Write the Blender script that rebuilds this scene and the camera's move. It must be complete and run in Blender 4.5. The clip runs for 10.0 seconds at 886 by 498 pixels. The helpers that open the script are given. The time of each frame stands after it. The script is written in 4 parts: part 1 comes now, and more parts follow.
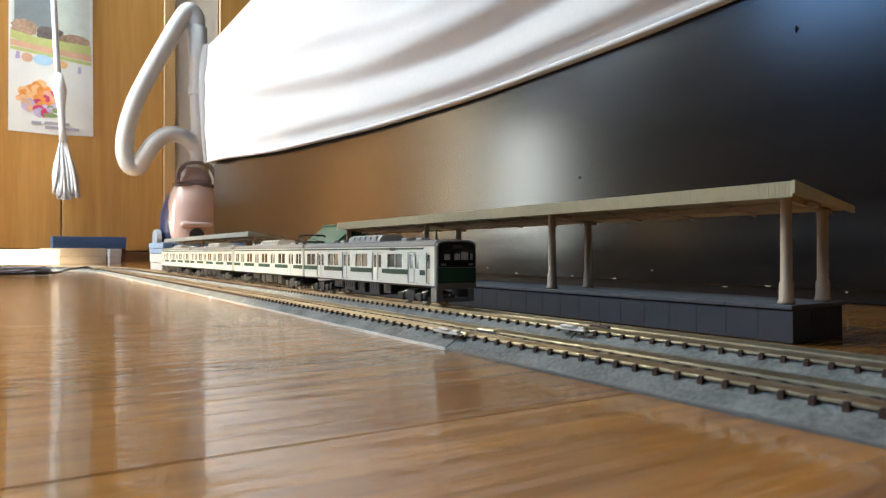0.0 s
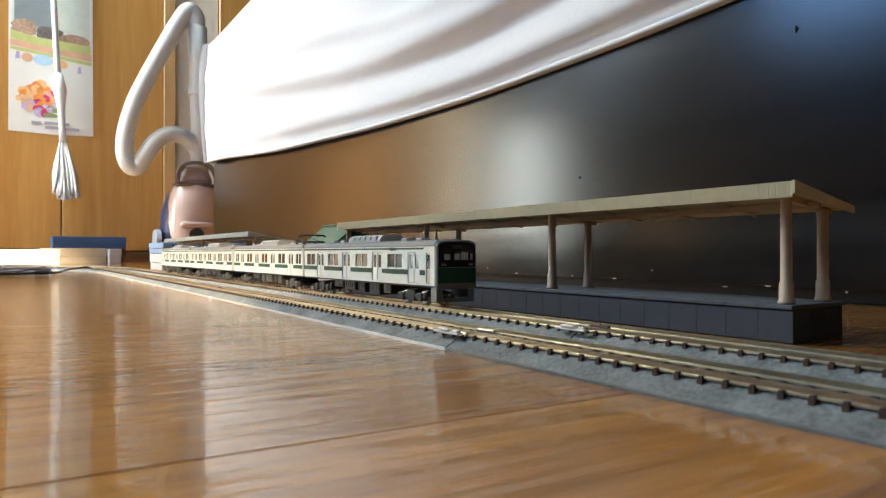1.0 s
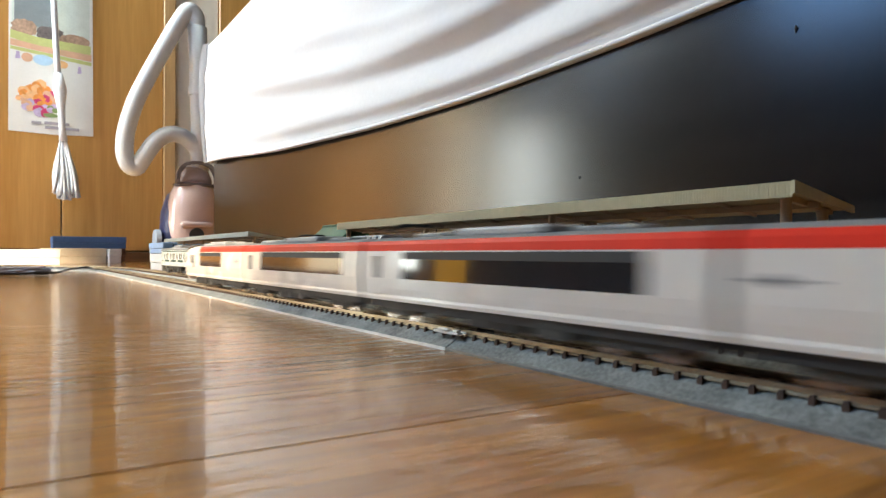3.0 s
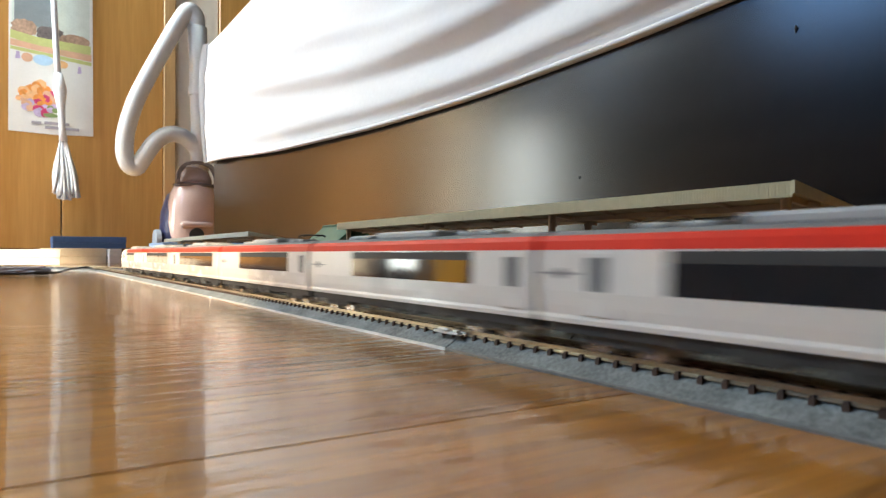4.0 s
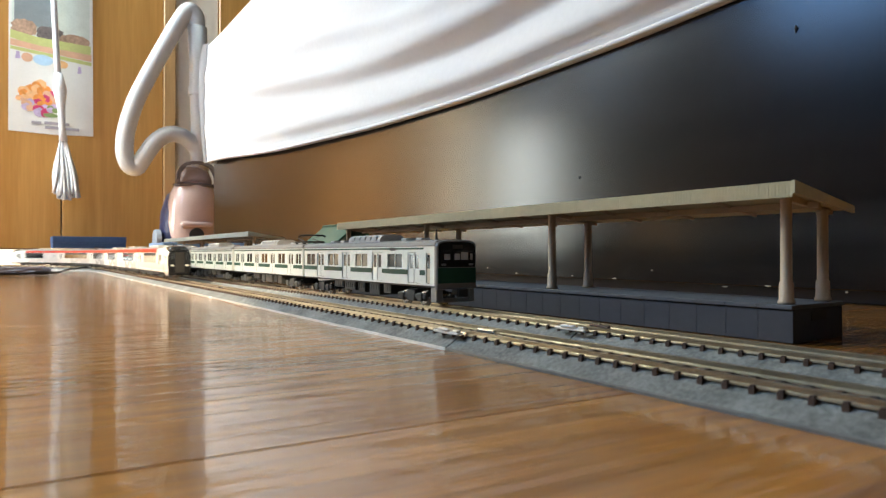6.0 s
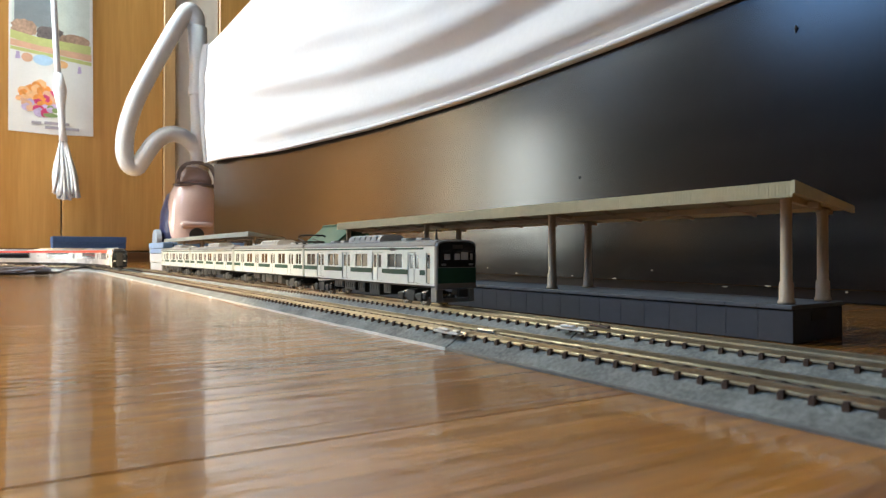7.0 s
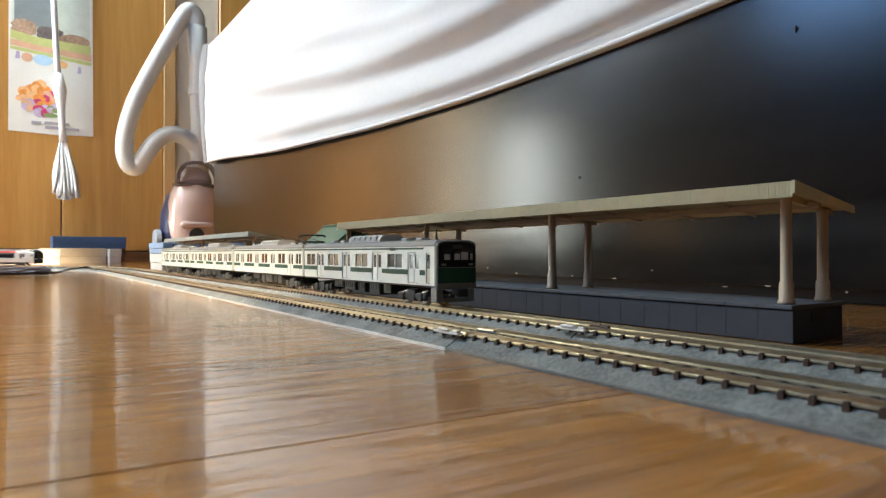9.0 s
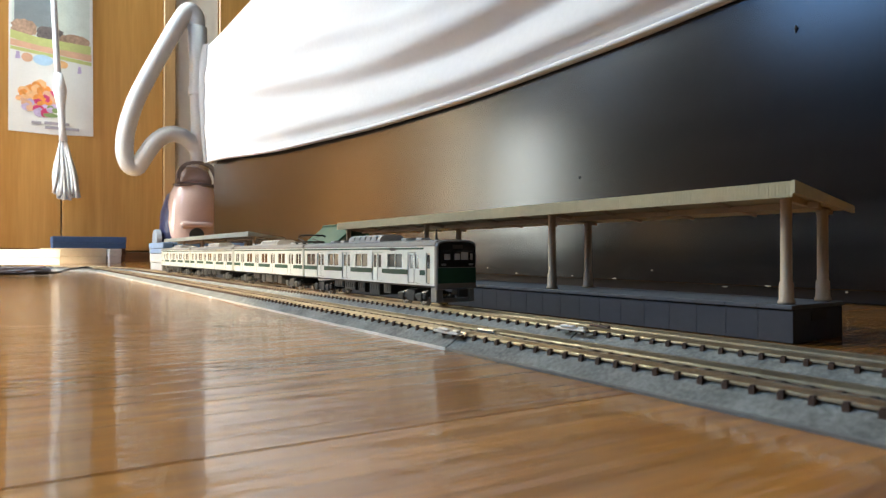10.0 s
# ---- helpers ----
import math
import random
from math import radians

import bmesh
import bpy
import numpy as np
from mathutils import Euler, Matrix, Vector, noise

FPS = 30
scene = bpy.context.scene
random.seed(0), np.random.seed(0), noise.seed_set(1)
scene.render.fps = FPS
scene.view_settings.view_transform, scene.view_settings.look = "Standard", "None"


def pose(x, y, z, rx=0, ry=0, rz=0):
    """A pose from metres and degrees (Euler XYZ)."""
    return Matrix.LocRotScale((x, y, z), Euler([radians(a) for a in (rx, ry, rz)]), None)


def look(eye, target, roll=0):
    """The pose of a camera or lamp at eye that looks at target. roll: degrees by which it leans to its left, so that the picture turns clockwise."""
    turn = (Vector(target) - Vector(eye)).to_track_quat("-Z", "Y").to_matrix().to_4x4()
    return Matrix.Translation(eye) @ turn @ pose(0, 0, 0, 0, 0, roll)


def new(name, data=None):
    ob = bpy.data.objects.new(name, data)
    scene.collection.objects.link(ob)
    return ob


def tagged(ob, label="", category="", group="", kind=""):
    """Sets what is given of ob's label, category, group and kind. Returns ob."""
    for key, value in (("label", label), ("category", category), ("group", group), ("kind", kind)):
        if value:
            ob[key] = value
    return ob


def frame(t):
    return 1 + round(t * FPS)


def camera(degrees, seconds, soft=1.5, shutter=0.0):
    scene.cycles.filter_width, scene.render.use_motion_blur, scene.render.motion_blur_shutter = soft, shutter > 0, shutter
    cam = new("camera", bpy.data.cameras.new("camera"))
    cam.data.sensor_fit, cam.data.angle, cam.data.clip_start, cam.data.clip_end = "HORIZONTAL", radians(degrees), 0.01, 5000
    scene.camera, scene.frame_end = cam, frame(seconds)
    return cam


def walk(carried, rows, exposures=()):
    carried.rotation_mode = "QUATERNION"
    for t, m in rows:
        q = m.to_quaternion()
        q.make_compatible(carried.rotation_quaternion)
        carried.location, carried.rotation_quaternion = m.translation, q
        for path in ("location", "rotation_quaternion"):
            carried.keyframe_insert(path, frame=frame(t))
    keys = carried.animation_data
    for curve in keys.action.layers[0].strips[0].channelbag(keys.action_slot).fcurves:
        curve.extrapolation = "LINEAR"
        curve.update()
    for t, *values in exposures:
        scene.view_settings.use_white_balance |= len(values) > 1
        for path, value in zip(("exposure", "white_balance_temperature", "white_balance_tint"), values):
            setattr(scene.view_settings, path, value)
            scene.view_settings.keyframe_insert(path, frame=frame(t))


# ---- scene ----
# ---- camera: low over the floor, standing still ----
cam = camera(69.5, 10.0, soft=1.2, shutter=0.7)
# wide open lens focused on the parked train
cam.data.dof.use_dof, cam.data.dof.focus_distance, cam.data.dof.aperture_fstop = True, 0.30, 42.0
EYE = pose(0, 0, 0.0265, 90.385, 0, -34.0)
walk(cam, [(0.0, EYE), (10.0, EYE)], exposures=[(0.0, 1.72), (10.0, 1.72)])

# ---- light: low sun and sky through the windows of the west wall ----
SUN_WAY = Vector((0.62, 0.52, -0.585)).normalized()
world = bpy.data.worlds.new("sky")
scene.world = world
world.use_nodes = True
wn = world.node_tree.nodes
sky = wn.new("ShaderNodeTexSky")
sky.sky_type = "NISHITA"
sky.sun_disc = False
sky.sun_elevation = math.asin(-SUN_WAY.z)
sky.sun_rotation = math.atan2(-SUN_WAY.x, -SUN_WAY.y)
world.node_tree.links.new(sky.outputs[0], wn["Background"].inputs[0])
wn["Background"].inputs[1].default_value = 0.12
sun = new("sun", bpy.data.lights.new("sun", "SUN"))
sun.data.energy, sun.data.angle, sun.data.color = 4.4, radians(1.5), (1.0, 0.82, 0.56)
sun.matrix_world = Matrix.Translation((-4, 3, 3)) @ SUN_WAY.to_track_quat("-Z", "Y").to_matrix().to_4x4()


def sky_lamp(y, z, w, h, watts, color):
    lamp = new("window_daylight", bpy.data.lights.new("window_daylight", "AREA"))
    lamp.data.shape, lamp.data.size, lamp.data.size_y = "RECTANGLE", w, h
    lamp.data.energy, lamp.data.color = watts, color
    lamp.matrix_world = look((WEST + 0.02, y, z), (WEST + 1.0, y, z))
    return lamp


WEST, NORTH, EAST, SOUTH, TOP = -1.1, 2.40, 2.6, -2.4, 2.4
# windows of the unseen west wall: y from, y to, sill, head
# the small last opening is added only to put sun on the yellow box
WINDOWS = ((-0.77, -0.07, 1.130, 2.04), (0.62, 1.05, 0.62, 2.04), (1.56, 1.92, 0.55, 2.04), (1.97, 2.31, 0.04, 2.04), (0.03, 0.41, 0.60, 0.86))
sky_lamp(0.835, 1.33, 0.40, 1.36, 3.2, (0.20, 0.48, 1.0))
sky_lamp(1.74, 1.45, 0.32, 1.14, 2.5, (0.87, 0.98, 1.0))
sky_lamp(2.14, 1.73, 0.30, 0.58, 30, (0.84, 0.97, 1.0))
sky_lamp(2.14, 0.32, 0.30, 0.52, 1.6, (0.93, 1.0, 0.95))

# ---- materials ----


def tree(name):
    m = bpy.data.materials.new(name)
    m.use_nodes = True
    return m, m.node_tree.nodes, m.node_tree.links, m.node_tree.nodes["Principled BSDF"]


def surface(name, color, rough=0.5, metal=0.0, scale=300.0, vary=0.12, bump=0.1, depth=0.0001, coat=0.0, spec=0.5, per_piece=0.0):
    """A surface with fine grain, broad blotches and slight relief; scale: grains per metre."""
    m, n, l, b = tree(name)
    tc = n.new("ShaderNodeTexCoord")
    fine, broad = n.new("ShaderNodeTexNoise"), n.new("ShaderNodeTexNoise")
    fine.inputs["Scale"].default_value, broad.inputs["Scale"].default_value = scale, scale / 9
    fine.inputs["Detail"].default_value = 4
    l.new(tc.outputs["Object"], fine.inputs["Vector"])
    l.new(tc.outputs["Object"], broad.inputs["Vector"])
    add = n.new("ShaderNodeMath")
    add.operation = "ADD"
    l.new(fine.outputs["Fac"], add.inputs[0])
    l.new(broad.outputs["Fac"], add.inputs[1])
    last = add.outputs[0]
    if per_piece:
        info, mul = n.new("ShaderNodeObjectInfo"), n.new("ShaderNodeMath")
        mul.operation = "MULTIPLY_ADD"
        l.new(info.outputs["Random"], mul.inputs[0])
        mul.inputs[1].default_value = per_piece
        l.new(last, mul.inputs[2])
        last = mul.outputs[0]
    ramp = n.new("ShaderNodeMapRange")
    ramp.inputs["From Min"].default_value, ramp.inputs["From Max"].default_value = 0.6, 1.4 + per_piece
    ramp.inputs["To Min"].default_value, ramp.inputs["To Max"].default_value = 1 - vary, 1 + vary
    l.new(last, ramp.inputs["Value"])
    mix = n.new("ShaderNodeVectorMath")
    mix.operation = "SCALE"
    mix.inputs[0].default_value = color
    l.new(ramp.outputs[0], mix.inputs["Scale"])
    l.new(mix.outputs[0], b.inputs["Base Color"])
    rr = n.new("ShaderNodeMapRange")
    rr.inputs["To Min"].default_value, rr.inputs["To Max"].default_value = max(rough - 0.08, 0.02), min(rough + 0.08, 1)
    l.new(broad.outputs["Fac"], rr.inputs["Value"])
    l.new(rr.outputs[0], b.inputs["Roughness"])
    b.inputs["Metallic"].default_value = metal
    b.inputs["Coat Weight"].default_value = coat
    b.inputs["Specular IOR Level"].default_value = spec
    if bump:
        bp = n.new("ShaderNodeBump")
        bp.inputs["Strength"].default_value, bp.inputs["Distance"].default_value = bump, depth
        l.new(fine.outputs["Fac"], bp.inputs["Height"])
        l.new(bp.outputs[0], b.inputs["Normal"])
    return m


def wood(name, dark, light, grain, along, rough=0.3, coat=0.0, per_piece=0.5, bump=0.15, ripple=0.0, coat_rough=0.1, patchy=0.1):
    """Wood with grain stretched along one axis (0 x, 1 y, 2 z); grain: rings per metre across."""
    m, n, l, b = tree(name)
    tc, mp = n.new("ShaderNodeTexCoord"), n.new("ShaderNodeMapping")
    s = [grain, grain, grain]
    s[along] = grain * 0.05
    mp.inputs["Scale"].default_value = s
    info = n.new("ShaderNodeObjectInfo")
    shift = n.new("ShaderNodeVectorMath")
    shift.operation = "MULTIPLY_ADD"
    l.new(info.outputs["Random"], shift.inputs[0])
    shift.inputs[1].default_value = (13, 17, 11)
    l.new(tc.outputs["Object"], shift.inputs[2])
    l.new(shift.outputs[0], mp.inputs["Vector"])
    nz, fine = n.new("ShaderNodeTexNoise"), n.new("ShaderNodeTexNoise")
    nz.inputs["Scale"].default_value, nz.inputs["Detail"].default_value, nz.inputs["Distortion"].default_value = 1.0, 5, 0.6
    fine.inputs["Scale"].default_value, fine.inputs["Detail"].default_value = 7.0, 3
    l.new(mp.outputs[0], nz.inputs["Vector"])
    l.new(mp.outputs[0], fine.inputs["Vector"])
    mixf = n.new("ShaderNodeMix")
    mixf.inputs[0].default_value = 0.35
    l.new(nz.outputs["Fac"], mixf.inputs[2])
    l.new(fine.outputs["Fac"], mixf.inputs[3])
    pp = n.new("ShaderNodeMath")
    pp.operation = "MULTIPLY_ADD"
    l.new(info.outputs["Random"], pp.inputs[0])
    pp.inputs[1].default_value = per_piece * 0.3
    l.new(mixf.outputs[0], pp.inputs[2])
    ramp = n.new("ShaderNodeValToRGB")
    ramp.color_ramp.elements[0].position, ramp.color_ramp.elements[1].position = 0.36, 0.66 + per_piece * 0.3
    ramp.color_ramp.elements[0].color, ramp.color_ramp.elements[1].color = (*dark, 1), (*light, 1)
    l.new(pp.outputs[0], ramp.inputs[0])
    l.new(ramp.outputs[0], b.inputs["Base Color"])
    rr = n.new("ShaderNodeMapRange")
    rr.inputs["To Min"].default_value, rr.inputs["To Max"].default_value = max(rough - patchy, 0.03), rough + patchy
    l.new(fine.outputs["Fac"], rr.inputs["Value"])
    l.new(rr.outputs[0], b.inputs["Roughness"])
    b.inputs["Coat Weight"].default_value, b.inputs["Coat Roughness"].default_value = coat, coat_rough
    bp = n.new("ShaderNodeBump")
    bp.inputs["Strength"].default_value, bp.inputs["Distance"].default_value = bump, 0.0002
    l.new(fine.outputs["Fac"], bp.inputs["Height"])
    last = bp.outputs[0]
    if ripple:
        wv = n.new("ShaderNodeTexNoise")
        wv.inputs["Scale"].default_value, wv.inputs["Detail"].default_value = 80.0, 3
        m2 = n.new("ShaderNodeMapping")
        sc = [3.6, 3.6, 3.6]
        sc[along] = 0.2
        m2.inputs["Scale"].default_value = sc
        l.new(shift.outputs[0], m2.inputs["Vector"])
        l.new(m2.outputs[0], wv.inputs["Vector"])
        b2 = n.new("ShaderNodeBump")
        b2.inputs["Strength"].default_value, b2.inputs["Distance"].default_value = ripple, 0.0005
        l.new(wv.outputs["Fac"], b2.inputs["Height"])
        l.new(last, b2.inputs["Normal"])
        last = b2.outputs[0]
    l.new(last, b.inputs["Normal"])
    if coat:
        l.new(last, b.inputs["Coat Normal"])
    return m


FLOOR_WOOD = wood("varnished_floor_wood", (0.17, 0.054, 0.006), (0.57, 0.242, 0.036), 100, 0, rough=0.45, coat=1.0, bump=0.4, ripple=0.6, coat_rough=0.05)
FLOOR_WOOD.node_tree.nodes["Principled BSDF"].inputs["Specular IOR Level"].default_value = 0.2
JOINT = surface("dark_joint", (0.15, 0.065, 0.022), 0.8)
DOOR_WOOD = wood("honey_door_wood", (0.42, 0.20, 0.045), (0.58, 0.31, 0.09), 22, 2, rough=0.4, per_piece=0.2)
FRAME_WOOD = wood("door_frame_wood", (0.42, 0.24, 0.09), (0.58, 0.36, 0.16), 40, 2, rough=0.45, per_piece=0.2)
BOARD = wood("black_brown_board", (0.004, 0.0035, 0.003), (0.010, 0.008, 0.007), 40, 1, rough=0.2, coat=0.0, per_piece=0, bump=0.02, patchy=0.02)
BOARD.node_tree.nodes["Principled BSDF"].inputs["Specular IOR Level"].default_value = 0.85
PLASTER = surface("cream_wall_paper", (0.72, 0.66, 0.55), 0.85, scale=500, vary=0.05, bump=0.3, depth=0.0004)
PANEL = wood("brown_wall_panel", (0.045, 0.026, 0.013), (0.09, 0.052, 0.027), 30, 2, rough=0.5)
CEILING = surface("ceiling_boards", (0.20, 0.16, 0.11), 0.9, scale=300, vary=0.04)
SHEET = surface("white_cotton", (0.80, 0.79, 0.78), 0.9, scale=1500, vary=0.03, bump=0.25, depth=0.0002, spec=0.2)
BALLAST = surface("grey_ballast", (0.19, 0.203, 0.197), 0.75, scale=950, vary=0.55, bump=0.8, depth=0.0004)
TIE = surface("brown_tie", (0.065, 0.034, 0.022), 0.65, scale=900, vary=0.25, per_piece=0.4)
RAIL = surface("nickel_rail", (0.47, 0.41, 0.30), 0.36, metal=1.0, scale=700, vary=0.2)
# bright reflection along the far track base edges, put into the colour
LIP_GLINT = surface("base_edge_painted_glint", (0.58, 0.58, 0.57), 0.25, scale=600, vary=0.15, bump=0.1)
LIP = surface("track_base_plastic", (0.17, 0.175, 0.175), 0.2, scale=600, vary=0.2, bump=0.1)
METAL = surface("bright_metal", (0.75, 0.75, 0.76), 0.25, metal=1.0, scale=500)
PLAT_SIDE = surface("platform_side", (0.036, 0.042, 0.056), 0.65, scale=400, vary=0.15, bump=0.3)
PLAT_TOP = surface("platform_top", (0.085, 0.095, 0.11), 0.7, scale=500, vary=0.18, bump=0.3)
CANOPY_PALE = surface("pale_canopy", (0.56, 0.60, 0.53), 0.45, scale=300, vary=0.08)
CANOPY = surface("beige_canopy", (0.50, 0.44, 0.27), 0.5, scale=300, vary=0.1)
COLUMN = surface("tan_column", (0.46, 0.36, 0.25), 0.45, scale=300, vary=0.1)
GREEN_ROOF = surface("green_roof", (0.02, 0.105, 0.055), 0.5, scale=300)
CREAM = surface("cream_plastic", (0.62, 0.56, 0.43), 0.5, scale=300)
SILVER = surface("silver_body", (0.69, 0.74, 0.715), 0.38, metal=0.15, scale=400, vary=0.05, bump=0.04)
# silver of the cab front with its shade mixed into a darker grey
CAB_SHADED = surface("cab_front_shaded", (0.22, 0.225, 0.225), 0.35, metal=0.3, scale=400, vary=0.06)
ROOF_GREY = surface("train_roof_grey", (0.20, 0.20, 0.20), 0.55, scale=500)
AC_GREY = surface("air_conditioner_grey", (0.42, 0.42, 0.42), 0.5, scale=500)
GREEN_BAND = surface("green_band", (0.012, 0.064, 0.04), 0.45, scale=300, spec=0.2)
DARK = surface("underfloor_dark", (0.022, 0.022, 0.022), 0.6, scale=600, vary=0.3)
UNDER_GREY = surface("underfloor_grey", (0.042, 0.044, 0.042), 0.55, scale=600, vary=0.3)
GLASS_DARK = surface("tinted_window", (0.02, 0.022, 0.026), 0.04, scale=100, vary=0.1, bump=0, spec=0.9)
COACH_GLASS = surface("coach_glass", (0.045, 0.05, 0.052), 0.07, scale=100, vary=0.2, bump=0, spec=0.32)
FACE_BLACK = surface("cab_black", (0.012, 0.012, 0.013), 0.15, scale=300, bump=0)
WHITE_BODY = surface("express_white", (0.77, 0.75, 0.71), 0.28, scale=300, vary=0.04, bump=0.02, coat=0.3)
RED_BAND = surface("express_red", (0.74, 0.034, 0.012), 0.45, scale=300, vary=0.06, bump=0.02, spec=0.15)
LOGO_GREY = surface("mark_grey", (0.25, 0.25, 0.26), 0.4)
YELLOW = surface("yellow_panel", (0.75, 0.46, 0.03), 0.4)
HOSE = surface("hose_plastic", (0.70, 0.71, 0.70), 0.4, scale=200, vary=0.04)
PINK = surface("vacuum_pink", (0.70, 0.51, 0.45), 0.18, scale=200, vary=0.05, coat=1.0)
NAVY = surface("vacuum_navy", (0.03, 0.035, 0.09), 0.35, scale=200)
SMOKE_PINK = surface("smoky_pink_plastic", (0.42, 0.30, 0.27), 0.15, scale=200, coat=0.6)
SMOKE = surface("smoke_plastic", (0.16, 0.125, 0.12), 0.2, scale=200)
PAPER = surface("paper_white", (0.80, 0.79, 0.76), 0.7, scale=200, vary=0.04)
GREY_PIC = surface("print_grey", (0.24, 0.27, 0.28), 0.7)
MINT = surface("print_mint", (0.66, 0.72, 0.66), 0.7)
FUR = surface("print_brown_fur", (0.46, 0.30, 0.21), 0.8, scale=120, vary=0.5)
FUR_DARK = surface("print_dark_fur", (0.16, 0.13, 0.125), 0.8, scale=120, vary=0.5)
LIME = surface("print_lime", (0.55, 0.58, 0.22), 0.7)
CORAL = surface("print_coral", (0.70, 0.42, 0.28), 0.7)
ORANGE = surface("print_orange", (0.80, 0.30, 0.06), 0.7, scale=90, vary=0.3)
PEACH = surface("print_peach", (0.85, 0.50, 0.24), 0.7, scale=90, vary=0.2)
MAGENTA = surface("print_magenta", (0.62, 0.05, 0.16), 0.7, scale=90, vary=0.3)
LILAC = surface("print_lilac", (0.55, 0.45, 0.66), 0.7, scale=90, vary=0.3)
SKYBLUE = surface("print_sky_blue", (0.45, 0.65, 0.82), 0.7)
INK = surface("print_ink", (0.38, 0.36, 0.40), 0.7)
LEAF = surface("print_leaf", (0.22, 0.32, 0.12), 0.7)
CORD = surface("white_cord", (0.75, 0.75, 0.76), 0.7, scale=600, bump=0.4)
BLUE_BOX = surface("blue_card", (0.035, 0.085, 0.22), 0.6, scale=100)
BEIGE_BOX = surface("beige_card", (0.38, 0.35, 0.28), 0.65, scale=100)
WHITE_BOX = surface("white_card", (0.82, 0.80, 0.74), 0.6, scale=100, vary=0.04)
PALE_BLUE = surface("pale_blue_plastic", (0.30, 0.48, 0.72), 0.45, scale=100)
WIRE = surface("grey_violet_wire", (0.26, 0.23, 0.28), 0.4)
CABLE = surface("black_cable", (0.03, 0.025, 0.022), 0.5)
GREY_PLASTIC = surface("grey_plastic", (0.38, 0.41, 0.46), 0.45, scale=200)
LAMP_LENS = surface("lamp_lens", (0.7, 0.68, 0.62), 0.15)

# ---- building helpers; shapes are written in millimetres ----
MM = 0.001


def part(name, bm, material, parent=None, label="", smooth=False, at=None):
    """Links a bmesh (in millimetres) as one mesh object, under a thing or a part."""
    me = bpy.data.meshes.new(name)
    bmesh.ops.recalc_face_normals(bm, faces=bm.faces)
    bmesh.ops.scale(bm, vec=(MM, MM, MM), verts=bm.verts)
    if smooth:
        for f in bm.faces:
            f.smooth = True
    bm.to_mesh(me)
    bm.free()
    me.materials.append(material)
    ob = new(name, me)
    ob.parent = parent
    if at is not None:
        ob.matrix_basis = at
    if label:
        ob["label"] = label
    return ob


def twin(ob, m):
    """Another object on the same mesh, under the same parent."""
    o = new(ob.name, ob.data)
    o.parent = ob.parent
    o.matrix_basis = m
    return o


def empty(name, m=None):
    ob = new(name)
    ob.empty_display_size = 0.01
    if m is not None:
        ob.matrix_basis = m
    return ob


def box(bm, x0, x1, y0, y1, z0, z1, bev=0.0, seg=1):
    vs = [bm.verts.new(p) for p in ((x0, y0, z0), (x1, y0, z0), (x1, y1, z0), (x0, y1, z0), (x0, y0, z1), (x1, y0, z1), (x1, y1, z1), (x0, y1, z1))]
    fs = [bm.faces.new([vs[i] for i in q]) for q in ((3, 2, 1, 0), (4, 5, 6, 7), (0, 1, 5, 4), (1, 2, 6, 5), (2, 3, 7, 6), (3, 0, 4, 7))]
    if bev:
        es = {e for f in fs for e in f.edges}
        bmesh.ops.bevel(bm, geom=list(es), offset=bev, segments=seg, affect="EDGES", profile=0.5)
    return bm


def boxed(x0, x1, y0, y1, z0, z1, bev=0.0, seg=1):
    return box(bmesh.new(), x0, x1, y0, y1, z0, z1, bev, seg)


def tube(bm, pts, radius, sides=10, caps=True, ribs=0.0):
    """A tube along points; radius a number or one for each point; ribs: height of corrugation."""
    pts = [Vector(p) for p in pts]
    rings, side = [], None
    for i, p in enumerate(pts):
        d = (pts[min(i + 1, len(pts) - 1)] - pts[max(i - 1, 0)]).normalized()
        if side is None:
            side = d.orthogonal().normalized()
        side = (side - d * side.dot(d)).normalized()
        up = d.cross(side)
        r = radius[i] if isinstance(radius, (list, tuple)) else radius
        if ribs:
            r += ribs * (1 if i % 2 else -1)
        rings.append([bm.verts.new(p + (side * math.cos(a) + up * math.sin(a)) * r) for a in (2 * math.pi * k / sides for k in range(sides))])
    for a, b in zip(rings, rings[1:]):
        for k in range(sides):
            bm.faces.new((a[k], a[(k + 1) % sides], b[(k + 1) % sides], b[k]))
    if caps:
        bm.faces.new(rings[0][::-1])
        bm.faces.new(rings[-1])
    return bm


def spline(pts, n):
    """n points on a smooth curve through pts."""
    P = [Vector(p) for p in pts]
    P = [P[0] * 2 - P[1]] + P + [P[-1] * 2 - P[-2]]
    out = []
    for i in range(n):
        u = i / (n - 1) * (len(pts) - 1)
        k = min(int(u), len(pts) - 2)
        t = u - k
        a, b, c, d = P[k:k + 4]
        out.append(0.5 * (2 * b + (c - a) * t + (2 * a - 5 * b + 4 * c - d) * t * t + (3 * b - a - 3 * c + d) * t ** 3))
    return out


def loft(bm, sections, closed=True, caps=True):
    """Skins a list of sections, each a list of as many points."""
    rings = [[bm.verts.new(p) for p in s] for s in sections]
    n = len(rings[0])
    for a, b in zip(rings, rings[1:]):
        for k in range(n if closed else n - 1):
            bm.faces.new((a[k], a[(k + 1) % n], b[(k + 1) % n], b[k]))
    if caps and closed:
        bm.faces.new(rings[0][::-1])
        bm.faces.new(rings[-1])
    return bm


